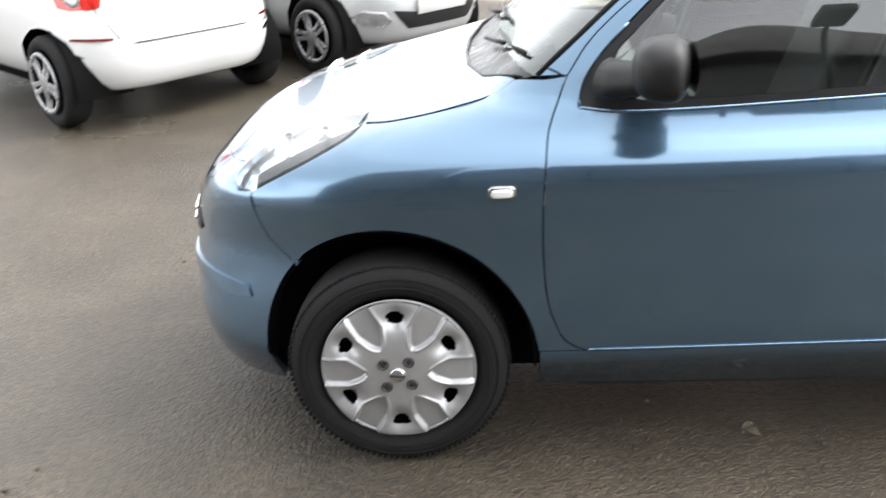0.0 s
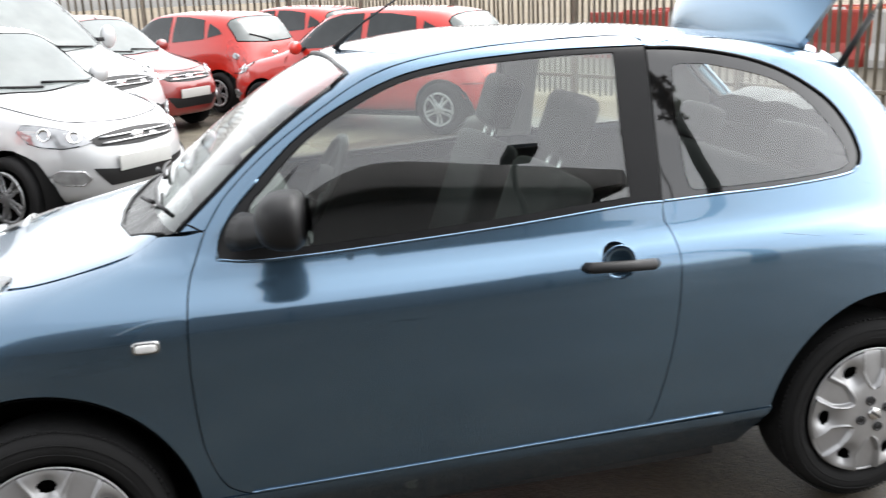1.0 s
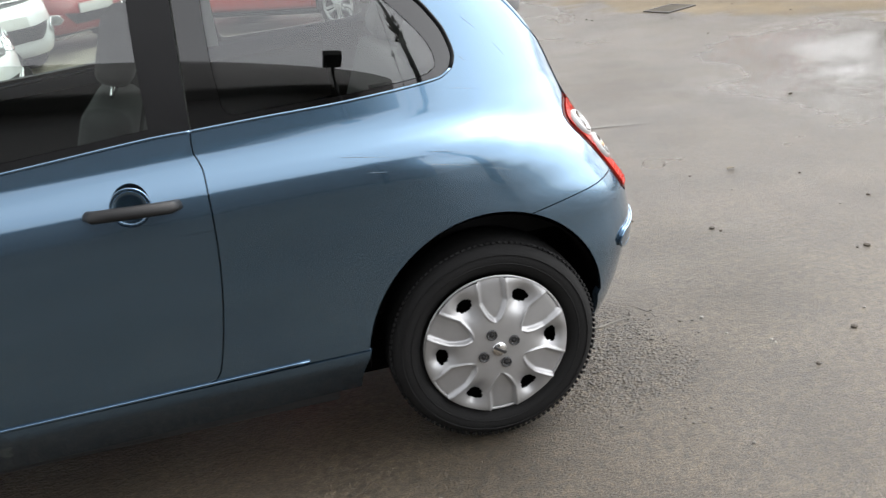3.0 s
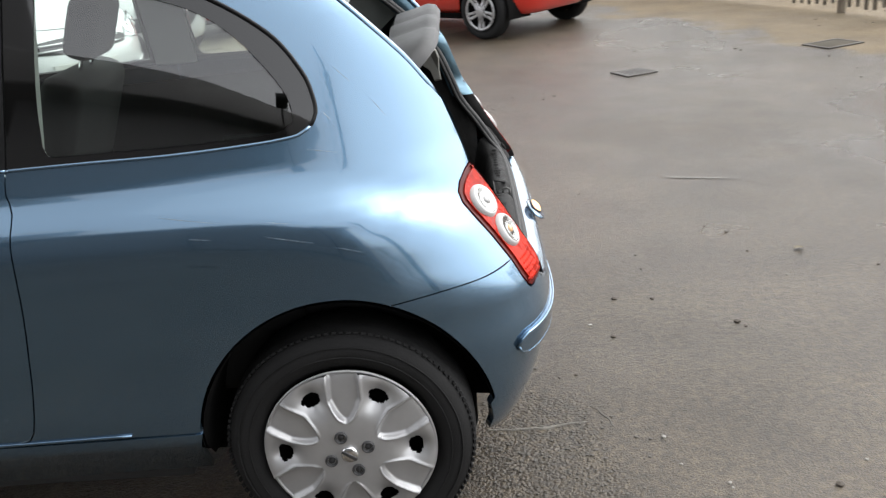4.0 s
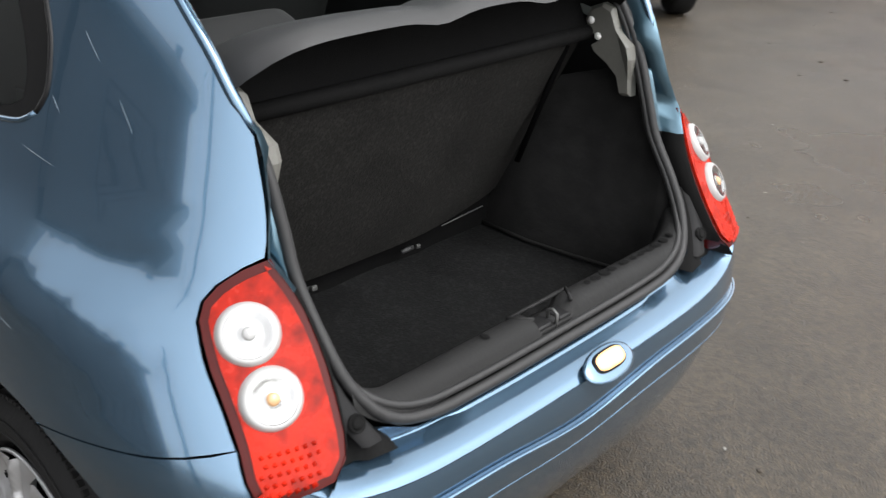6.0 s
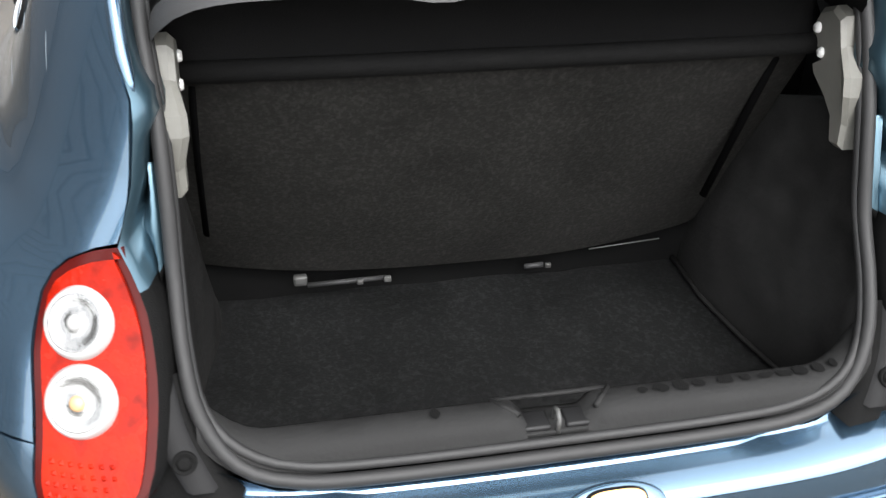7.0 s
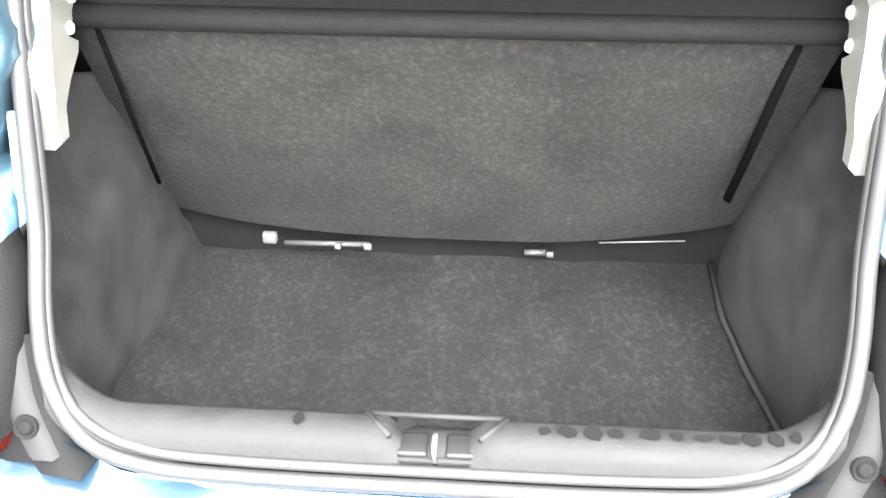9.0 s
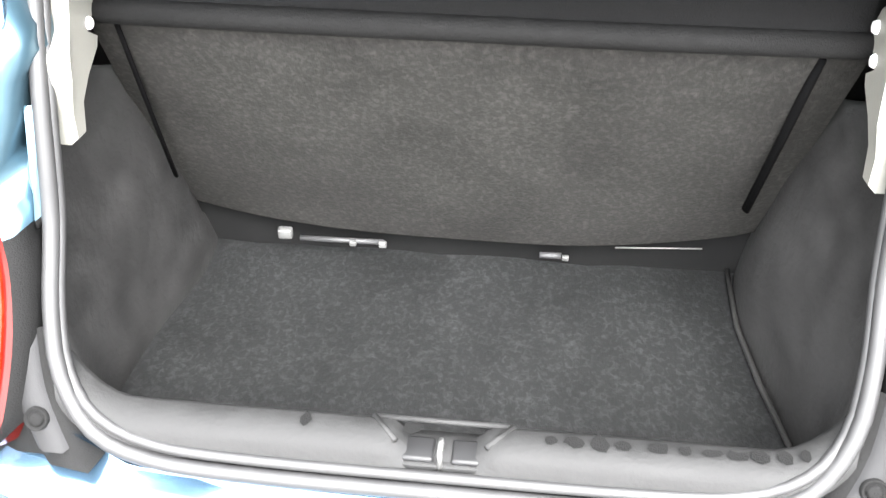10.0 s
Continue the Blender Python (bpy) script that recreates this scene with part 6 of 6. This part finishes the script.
    sheet("tailgate_gap", skin, "rear", soft(rv), GREYPL, car, "", **kw)
    lines(skin, skin.rear, [[(-.62 * yy, zz(1.0)), (-.60 * yy, zz(.8)), (-.50 * yy, zz(.58))], [(.62 * yy, zz(1.0)), (.60 * yy, zz(.8)), (.50 * yy, zz(.58))]], car)
    lines(skin, skin.top, [[(.10 * sx - (.2 if van else 0), -.62 * yy), (-.30 * sx - (.2 if van else 0), -.56 * yy), (-.52 * sx - (.16 if van else 0), -.42 * yy), (-.60 * sx - (.16 if van else 0), 0), (-.52 * sx - (.16 if van else 0), .42 * yy), (-.30 * sx - (.2 if van else 0), .56 * yy), (.10 * sx - (.2 if van else 0), .62 * yy)]], car)
    for mir in (False, True):
        ch = (lambda u, v: skin.side(u, v)) if not mir else (lambda u, v: Vector((skin.side(u, v).x, -skin.side(u, v).y, v)))
        zb = 1.18 if van else 1.0 * sz
        for x in ((.42, 1.10, 2.45) if van else (.44 * sx, 1.56 * sx)):
            tube("door_gap", [ch(x + .03 * math.sin(k), .34 + (zb - .34) * k / 6) for k in range(7)], .004, DARK, car, sides=6)
        tube("side_strip", [ch(.50 * sx + (2.0 * sx - .5 * sx) * k / 8, zz(.56)) for k in range(9)], .014, paint_m, car, sides=8)
        tube("door_handle", [ch(1.36 * sx + .16 * k / 3, zz(.90)) for k in range(4)], .014, paint_m, car, sides=8)
    # wipers
    if not van:
        p = [skin.rear(y, z * sz) + Vector((.014, 0, .008)) for y, z in ((0, 1.02), (-.12, 1.06), (-.38 * yy, 1.13))]
        tube("rear_wiper", p, .010, BLACK, car, "black rear wiper")
    for y0, y1 in ((.05, .50), (-.45, .02)):
        p = [skin.front(y * yy, z * (1.19 if van else sz)) + Vector((-.014, 0, .008)) for y, z in ((y0, 1.0), ((y0 + y1) / 2, 1.015), (y1, 1.03))]
        tube("wiper", p, .010, BLACK, car, "black wiper")
    b = skin.top((1.1 if van else .95) * sx, 0)
    tube("aerial", [b, b + Vector((.05, 0, .05))], [.012, .006], BLACK, car, "")
    for x in (wx, base):
        for flip in (False, True):
            simple_wheel(car, (x, (hw - .02) * (1 if flip else -1), .30), flip, 20 * x)
        rows = []
        for y in (hw - .06, .40):
            rows.append([(x + .348 * math.cos(radians(-15 + 210 * i / 16)), y, .30 + .348 * math.sin(radians(-15 + 210 * i / 16))) for i in range(17)])
        rows.append([(x, .40, .3)] * 17)
        strip("wheel_arch_liner", rows, DARK, car)
        strip("wheel_arch_liner", [[(a, -b, c) for a, b, c in r] for r in rows], DARK, car)
    prism("underbody", ((-.4, -hw + .16, .19), ((3.8 if van else 2.8 * sx), hw - .16, .34)), DARK, car, "", .03)
    return car


# the sky's reflection is put into this glass as a pale base colour
PALEGLASS = mat("sky_sheen_glass", (0.13, 0.145, 0.142), 0.03, spread=0.25, scale=3, spec=0.5)
HATCH = hatch_skin(1.0, 1.0, .845)
SMALL = hatch_skin(.93, 1.03, .80)
parked("white five-door hatchback parked nose away", HATCH, WHITE_PAINT, (-3.94, 5.29, 0), -43, 2.62, .845, "parked cars in the yard")
parked("silver small hatchback facing the lane", SMALL, SILVER_PAINT, (-.62, 4.86, 0), 138, 2.38, .80, "parked cars in the yard", .93, 1.03, low=.035, wx=-.11)
parked("pale silver people carrier van facing the lane", van_skin(), GREY_PAINT, (-1.05, 7.90, 0), 138, 3.2, .955, "parked cars in the yard", 1, 1, van=True, category="van")
parked("dark red small hatchback with chrome bumper trim", SMALL, DEEP_RED, (-.30, 9.9, 0), 138, 2.38, .80, "parked cars in the yard", .93, 1.03)
parked("bright red hatchback parked nose away", HATCH, RED_PAINT, (-.60, 13.8, 0), -48, 2.62, .845, "parked cars in the yard")
parked("bright red hatchback further along the row", HATCH, RED_PAINT, (1.1, 15.8, 0), -48, 2.62, .845, "parked cars in the yard")
parked("bright red hatchback on steel wheels", HATCH, RED_PAINT, (1.63, 9.9, 0), -42, 2.62, .845, "parked cars in the yard")


# ---- palisade fence round the yard ----
PALE = mat("weathered_fence_steel", (0.15, 0.13, 0.10), 0.6, 0.25, spread=0.3, grain=0.1, scale=8)


def fence(a, b, pitch=.113, high=2.4, keep=300):
    a, b = Vector(a), Vector(b)
    d = (b - a).normalized()
    n = int((b - a).length / pitch)
    f = tagged(new("palisade_fence"), "weathered steel palisade fence with spiked pales", "fence")
    f.matrix_world = pose(a.x, a.y, 0, 0, 0, math.degrees(math.atan2(d.y, d.x)))
    bm = bmesh.new()
    prof = [(-.025, .010), (-.015, -.006), (-.006, .012), (.006, .012), (.015, -.006), (.025, .010)]
    lo = [bm.verts.new((x, y, .06)) for x, y in prof]
    mid = [bm.verts.new((x, y, high - .12)) for x, y in prof]
    tip = [bm.verts.new((x * .25, y, high)) for x, y in prof]
    for p, q in ((lo, mid), (mid, tip)):
        for i in range(5):
            bm.faces.new((p[i], p[i + 1], q[i + 1], q[i]))
    bmesh.ops.solidify(bm, geom=bm.faces[:], thickness=.003)
    first = part("pale", bm, PALE, f)
    first.location = (pitch * .5, 0, 0)
    r = random.Random(5)
    for i in range(1, n):
        o = new("pale", first.data)
        o.parent = f
        o.location = (pitch * (i + .5), r.uniform(-.004, .004), r.uniform(-.02, .02))
        o.rotation_euler = (r.uniform(-.01, .01), r.uniform(-.012, .012), r.uniform(-.06, .06))
    length = (b - a).length
    for z in (.34, 2.0):
        prism("rail", ((0, .018, z - .025), (length, .060, z + .025)), PALE, f, "", .006)
    x = .3
    while x < length:
        prism("post", ((x - .028, .06, 0), (x + .028, .13, high - .1)), PALE, f, "", .006)
        x += 2.75
    return f


fence((10.6, -.2), (2.2, 17.6))
fence((2.2, 17.6), (-13.5, 14.5), pitch=.14)


# ---- beyond the fence: plastic road barriers, pale slab ----
BARRIER_RED = mat("red_barrier_plastic", (0.30, 0.028, 0.016), 0.5, spread=0.2, scale=4)
BARRIER_ORANGE = mat("orange_barrier_plastic", (0.42, 0.09, 0.02), 0.5, spread=0.15, scale=4)
BARRIER_BLUE = mat("blue_barrier_plastic", (0.03, 0.05, 0.14), 0.5, spread=0.15, scale=4)
BARRIER_WHITE = mat("white_barrier_plastic", (0.42, 0.41, 0.39), 0.5, spread=0.1, scale=4)
CONCRETE = mat("pale_wet_concrete", (0.075, 0.067, 0.053), 0.9, spread=0.3, grain=0.1, scale=5, spec=0.12)


def barrier(at, turn, material, word):
    prof = [(-.24, 0), (.24, 0), (.24, .14), (.16, .30), (.10, .42), (.085, .95), (.06, 1.0), (-.06, 1.0), (-.085, .95), (-.10, .42), (-.16, .30), (-.24, .14)]
    bm = bmesh.new()
    ends = [[bm.verts.new((x, y, z)) for y, z in prof] for x in (-.5, -.47, -.2, -.18, .18, .2, .47, .5)]
    for k, e in enumerate(ends):
        if k in (0, 7):
            for v in e:
                v.co.y *= .9
        if k in (3, 4):
            for v in e:
                if v.co.z > .4:
                    v.co.y *= .8
    for p, q in zip(ends, ends[1:]):
        for i in range(len(prof)):
            bm.faces.new((p[i], p[(i + 1) % len(prof)], q[(i + 1) % len(prof)], q[i]))
    bm.faces.new(ends[0][::-1])
    bm.faces.new(ends[-1])
    bmesh.ops.recalc_face_normals(bm, faces=bm.faces)
    me = bpy.data.meshes.new("road_barrier")
    bm.to_mesh(me)
    bm.free()
    me.materials.append(material)
    o = new("road_barrier", me)
    o.matrix_world = pose(*at, 0, 0, turn)
    return tagged(o, f"{word} plastic road barrier standing behind the fence", "barrier", "barriers behind the fence")


rb = random.Random(11)
for row in range(3):
    for i in range(13):
        s = -3.5 + i * 1.12
        kind = rb.choice([(BARRIER_RED, "red"), (BARRIER_RED, "red"), (BARRIER_RED, "red"), (BARRIER_RED, "red"), (BARRIER_RED, "red"), (BARRIER_ORANGE, "orange"), (BARRIER_ORANGE, "orange"), (BARRIER_BLUE, "blue"), (BARRIER_WHITE, "white")])
        bx, by = 9.2 + 4.3 + 1.1 * row - .427 * s, 6.0 + 2.1 + .53 * row + .904 * s
        barrier((bx, by, 0), 115 + rb.uniform(-6, 6), *kind)


def slab(name, pts, material, label, z=.006):
    bm = bmesh.new()
    f = bm.faces.new([bm.verts.new((x, y, z)) for x, y in pts])
    bmesh.ops.triangulate(bm, faces=[f])
    me = bpy.data.meshes.new(name)
    bm.to_mesh(me)
    bm.free()
    me.materials.append(material)
    return tagged(new(name, me), label, "paving", kind="structure")


slab("pavement", [(11.4, -.4), (40, 12), (30, 34), (2.6, 18.2), (6.9, 9.6)], CONCRETE, "pale wet concrete beyond the fence")


MARK = mat("worn_white_line", (0.16, 0.155, 0.14), 0.8, spread=0.3, scale=30)
for a, b, w in (((3.85, 2.15), (4.20, 2.04), .02),):
    d = (Vector(b) - Vector(a)).normalized() * w / 2
    slab("worn_line", [(a[0] - d.y, a[1] + d.x), (a[0] + d.y, a[1] - d.x), (b[0] + d.y * .4, b[1] - d.x * .4), (b[0] - d.y * .4, b[1] + d.x * .4)], MARK, "short worn white line on the asphalt", .0045)


# ---- drains and litter on the asphalt ----
IRON = mat("cast_iron", (0.06, 0.055, 0.05), 0.55, 0.4, spread=0.3, grain=0.2, scale=30)


def drain(at, turn, w, l, solid=False):
    g = tagged(new("drain_cover" if solid else "drain_grate"), "pale framed inspection cover set in the asphalt" if solid else "cast iron drain grate set in the asphalt", "drain")
    g.matrix_world = pose(*at, 0, 0, turn)
    for box in (((-w, -l, 0), (w, -l + .03, .012)), ((-w, l - .03, 0), (w, l, .012)), ((-w, -l + .03, 0), (-w + .03, l - .03, .012)), ((w - .03, -l + .03, 0), (w, l - .03, .012))):
        prism("frame", box, IRON, g, "", .003)
    if solid:
        prism("lid", ((-w + .035, -l + .035, 0), (w - .035, l - .035, .010)), CONCRETE, g, "", .003)
    else:
        prism("pit", ((-w + .03, -l + .03, .001), (w - .03, l - .03, .003)), DARK, g, "", 0)
        n = 8
        for i in range(n):
            x = -w + .03 + (2 * w - .06) * (i + .5) / n
            prism("bar", ((x - .012, -l + .03, .001), (x + .012, l - .03, .011)), IRON, g, "", .003)
    return g


drain((4.21, 5.10, 0), 25, .15, .125)
drain((6.10, 5.72, 0), 25, .21, .16, True)
PEBBLE = mat("pale_pebble", (0.22, 0.21, 0.19), 0.7, spread=0.2, scale=60)
LEAF = mat("dark_dead_leaf", (0.05, 0.04, 0.03), 0.8, spread=0.3, scale=60)


def pebbles(name, spots, material, label, lo, hi):
    bm = bmesh.new()
    for x, y in spots:
        s = rb.uniform(lo, hi)
        m = Matrix.Translation((x, y, s * .25)) @ Matrix.Rotation(rb.uniform(0, 6), 4, "Z") @ Matrix.Diagonal((s * rb.uniform(.7, 1.4), s, s * .5, 1))
        bmesh.ops.create_icosphere(bm, subdivisions=1, radius=1, matrix=m)
    me = bpy.data.meshes.new(name)
    bm.to_mesh(me)
    bm.free()
    me.materials.append(material)
    return tagged(new(name, me), label, "litter", kind="stuff")


spots = [(4.098, .616), (.98, -.66), (3.281, -.358), (3.802, -.531), (3.41, -.62), (3.30, -.50)]
pebbles("scattered_stones", spots + [(rb.uniform(-3, 9), rb.uniform(-3, 8)) for _ in range(260)], PEBBLE, "small pale stones scattered on the asphalt", .003, .009)
pebbles("scattered_leaves", [(3.46, .91), (3.30, .63), (3.84, 1.36), (3.915, 1.27), (3.94, 1.03), (3.243, .306), (3.724, .321), (3.705, .363), (4.088, -.089), (3.454, -.792), (3.022, .724)] + [(rb.uniform(-3, 9), rb.uniform(-3, 8)) for _ in range(170)], LEAF, "dark bits of leaf litter on the asphalt", .006, .014)


def leaf(at, turn):
    bm = bmesh.new()
    rows = []
    for i in range(7):
        u = i / 6
        w = .016 * math.sin(math.pi * (.08 + .84 * u))
        rows.append([bm.verts.new((.05 * u, s * w, .004 + .010 * math.sin(3 * u) * u + .005 * abs(s))) for s in (-1, 0, 1)])
    for a, b in zip(rows, rows[1:]):
        for k in (0, 1):
            bm.faces.new((a[k], a[k + 1], b[k + 1], b[k]))
    bmesh.ops.solidify(bm, geom=bm.faces[:], thickness=.0012)
    me = bpy.data.meshes.new("dry_leaf")
    bm.to_mesh(me)
    bm.free()
    me.materials.append(PAPER)
    ob = tagged(new("dry_leaf", me), "small pale curled dry leaf on the asphalt", "leaf", "dry leaves on the asphalt")
    ob.matrix_world = pose(*at, 0, 0, turn)
    return ob


PAPER = mat("dry_leaf_brown", (0.22, 0.19, 0.14), 0.8, spread=0.3, scale=80)
for x, y, a in ((.98, -.66, 40), (1.02, -.69, 130), (.73, 3.48, 20), (4.177, 1.019, 200)):
    leaf((x, y, 0), a)
# broken surface under the tail: loose chips, a pale patched joint and a short crack
CHIP = mat("asphalt_chippings", (0.070, 0.064, 0.055), 0.7, spread=0.5, scale=60)
chips = [(rb.gauss(2.86, .17), rb.gauss(-.42, .24)) for _ in range(420)]
pebbles("loose_chippings", chips, CHIP, "loose dark stone chippings on broken asphalt", .002, .0065)
PATCH = mat("pale_asphalt_joint", (0.11, 0.102, 0.088), 0.75, spread=0.35, grain=0.3, scale=60)


def joint(name, pts, r, material, label):
    """A low uneven ridge along the ground."""
    o = tagged(new(name), label, "crack")
    o.matrix_world = pose(pts[0][0], pts[0][1], 0)
    run = spline([Vector((x - pts[0][0], y - pts[0][1])) for x, y in pts], .012)
    tube("ridge", [(p.x + .006 * noise.noise(Vector((p.x * 30, p.y * 30, 2))), p.y + .008 * noise.noise(Vector((p.x * 30, p.y * 30, 5))), -.001) for p in run], [r * (.5 + .5 * math.sin(math.pi * (k + .5) / len(run))) * (1 + .4 * noise.noise(Vector((k * .7, 3, 1)))) for k in range(len(run))], material, o, "", sides=6)


joint("asphalt_joint", [(2.76, -.262), (2.93, -.269), (3.03, -.25), (3.07, -.243)], .006, PATCH, "pale raised joint in the asphalt by the bumper")
joint("asphalt_crack", [(3.150, -.292), (3.128, -.215), (3.092, -.150)], .0032, CHIP, "short dark crack in the asphalt by the bumper")


# ---- behind the path: long dark building and a lamp post, seen mirrored in the glass ----
CLADDING = mat("dark_building_cladding", (0.065, 0.065, 0.067), 0.8, spread=0.2, scale=3)
EAVES = mat("grey_eaves", (0.10, 0.10, 0.10), 0.6, spread=0.1, scale=3)


def building():
    b = tagged(new("workshop_building"), "long dark clad workshop building with grey eaves", "building")
    b.matrix_world = pose(0, -6.1, 0, 0, 0, -19)
    prism("wall", ((-1.1, -10, 0), (4.9, 0, 4.35)), CLADDING, b, "", .02)
    prism("roof", ((-1.35, -10.3, 4.35), (5.2, .35, 4.85)), EAVES, b, "grey eaves band", .05)
    # two unseen blocks, added to keep bright sky out of the quarter glass and paint
    prism("dark_mirror_block", ((-4.8, -8, 0), (-1.5, -.3, 7.5)), CLADDING, b, "tall unseen block added to darken the mirrored sky", .03)
    prism("link", ((-1.5, -7, 0), (-1.12, -.4, 2.3)), CLADDING, b, "low unseen block added to close the gap by the wall", .03)
    d = prism("door", ((.8, 0, 0), (4.4, .08, 3.2)), FRAME, b, "dark roller door", .02)
    for k in range(10):
        prism("slat", ((.85, .08, .1 + k * .31), (4.35, .10, .34 + k * .31)), CLADDING, d, "", .005)


building()
post = tagged(new("street_lamp"), "tall yard lamp with a square head on a dark pole", "street lamp")
post.matrix_world = pose(3.3, -6.55, 0)
tube("pole", [(0, 0, 0), (0, 0, 2.4), (0, 0, 4.2), (0, .1, 4.47), (0, .3, 4.55)], [.055, .045, .034, .03, .026], FRAME, post, "dark tapered pole", sides=12)
prism("lamp_head", ((-.16, .2, 4.50), (.16, .62, 4.60)), FRAME, post, "flat square lamp head", .02)
pole = tagged(new("utility_pole"), "dark tapered wooden pole with ivy and a hanging cable", "pole")
pole.matrix_world = pose(5.65, -6.4, 0)
tube("shaft", [(0, 0, 0), (-.02, 0, 1.5), (-.06, 0, 3.2), (-.10, 0, 4.6), (-.20, 0, 6.0), (-.34, 0, 7.0)], [.20, .17, .125, .10, .07, .04], FRAME, pole, "dark tapered shaft", sides=14)
ri = random.Random(21)
bm = bmesh.new()
for _ in range(150):
    z = 5.1 + ri.random() * .9
    a = ri.uniform(0, 6.28)
    w = .10 + .10 * ri.random()
    m = Matrix.Translation((-.16 + w * math.cos(a), w * math.sin(a), z)) @ Euler((ri.uniform(0, 6), ri.uniform(0, 6), 0)).to_matrix().to_4x4()
    bmesh.ops.create_grid(bm, x_segments=1, y_segments=1, size=.035, matrix=m)
part("ivy", bm, LEAF, pole, "dark ivy leaves", smooth=False)
cable = tube("cable", [(-.30, 0, 6.8), (-.62, .05, 5.6), (-.74, .08, 4.6), (-.80, .1, 2.6)], .012, FRAME, pole, "thin hanging cable", sides=6)
bm = bmesh.new()
bmesh.ops.create_uvsphere(bm, u_segments=12, v_segments=8, radius=.06, matrix=Matrix.Translation((-.73, .08, 4.75)))
part("insulator", bm, FRAME, cable, "round dark insulator")
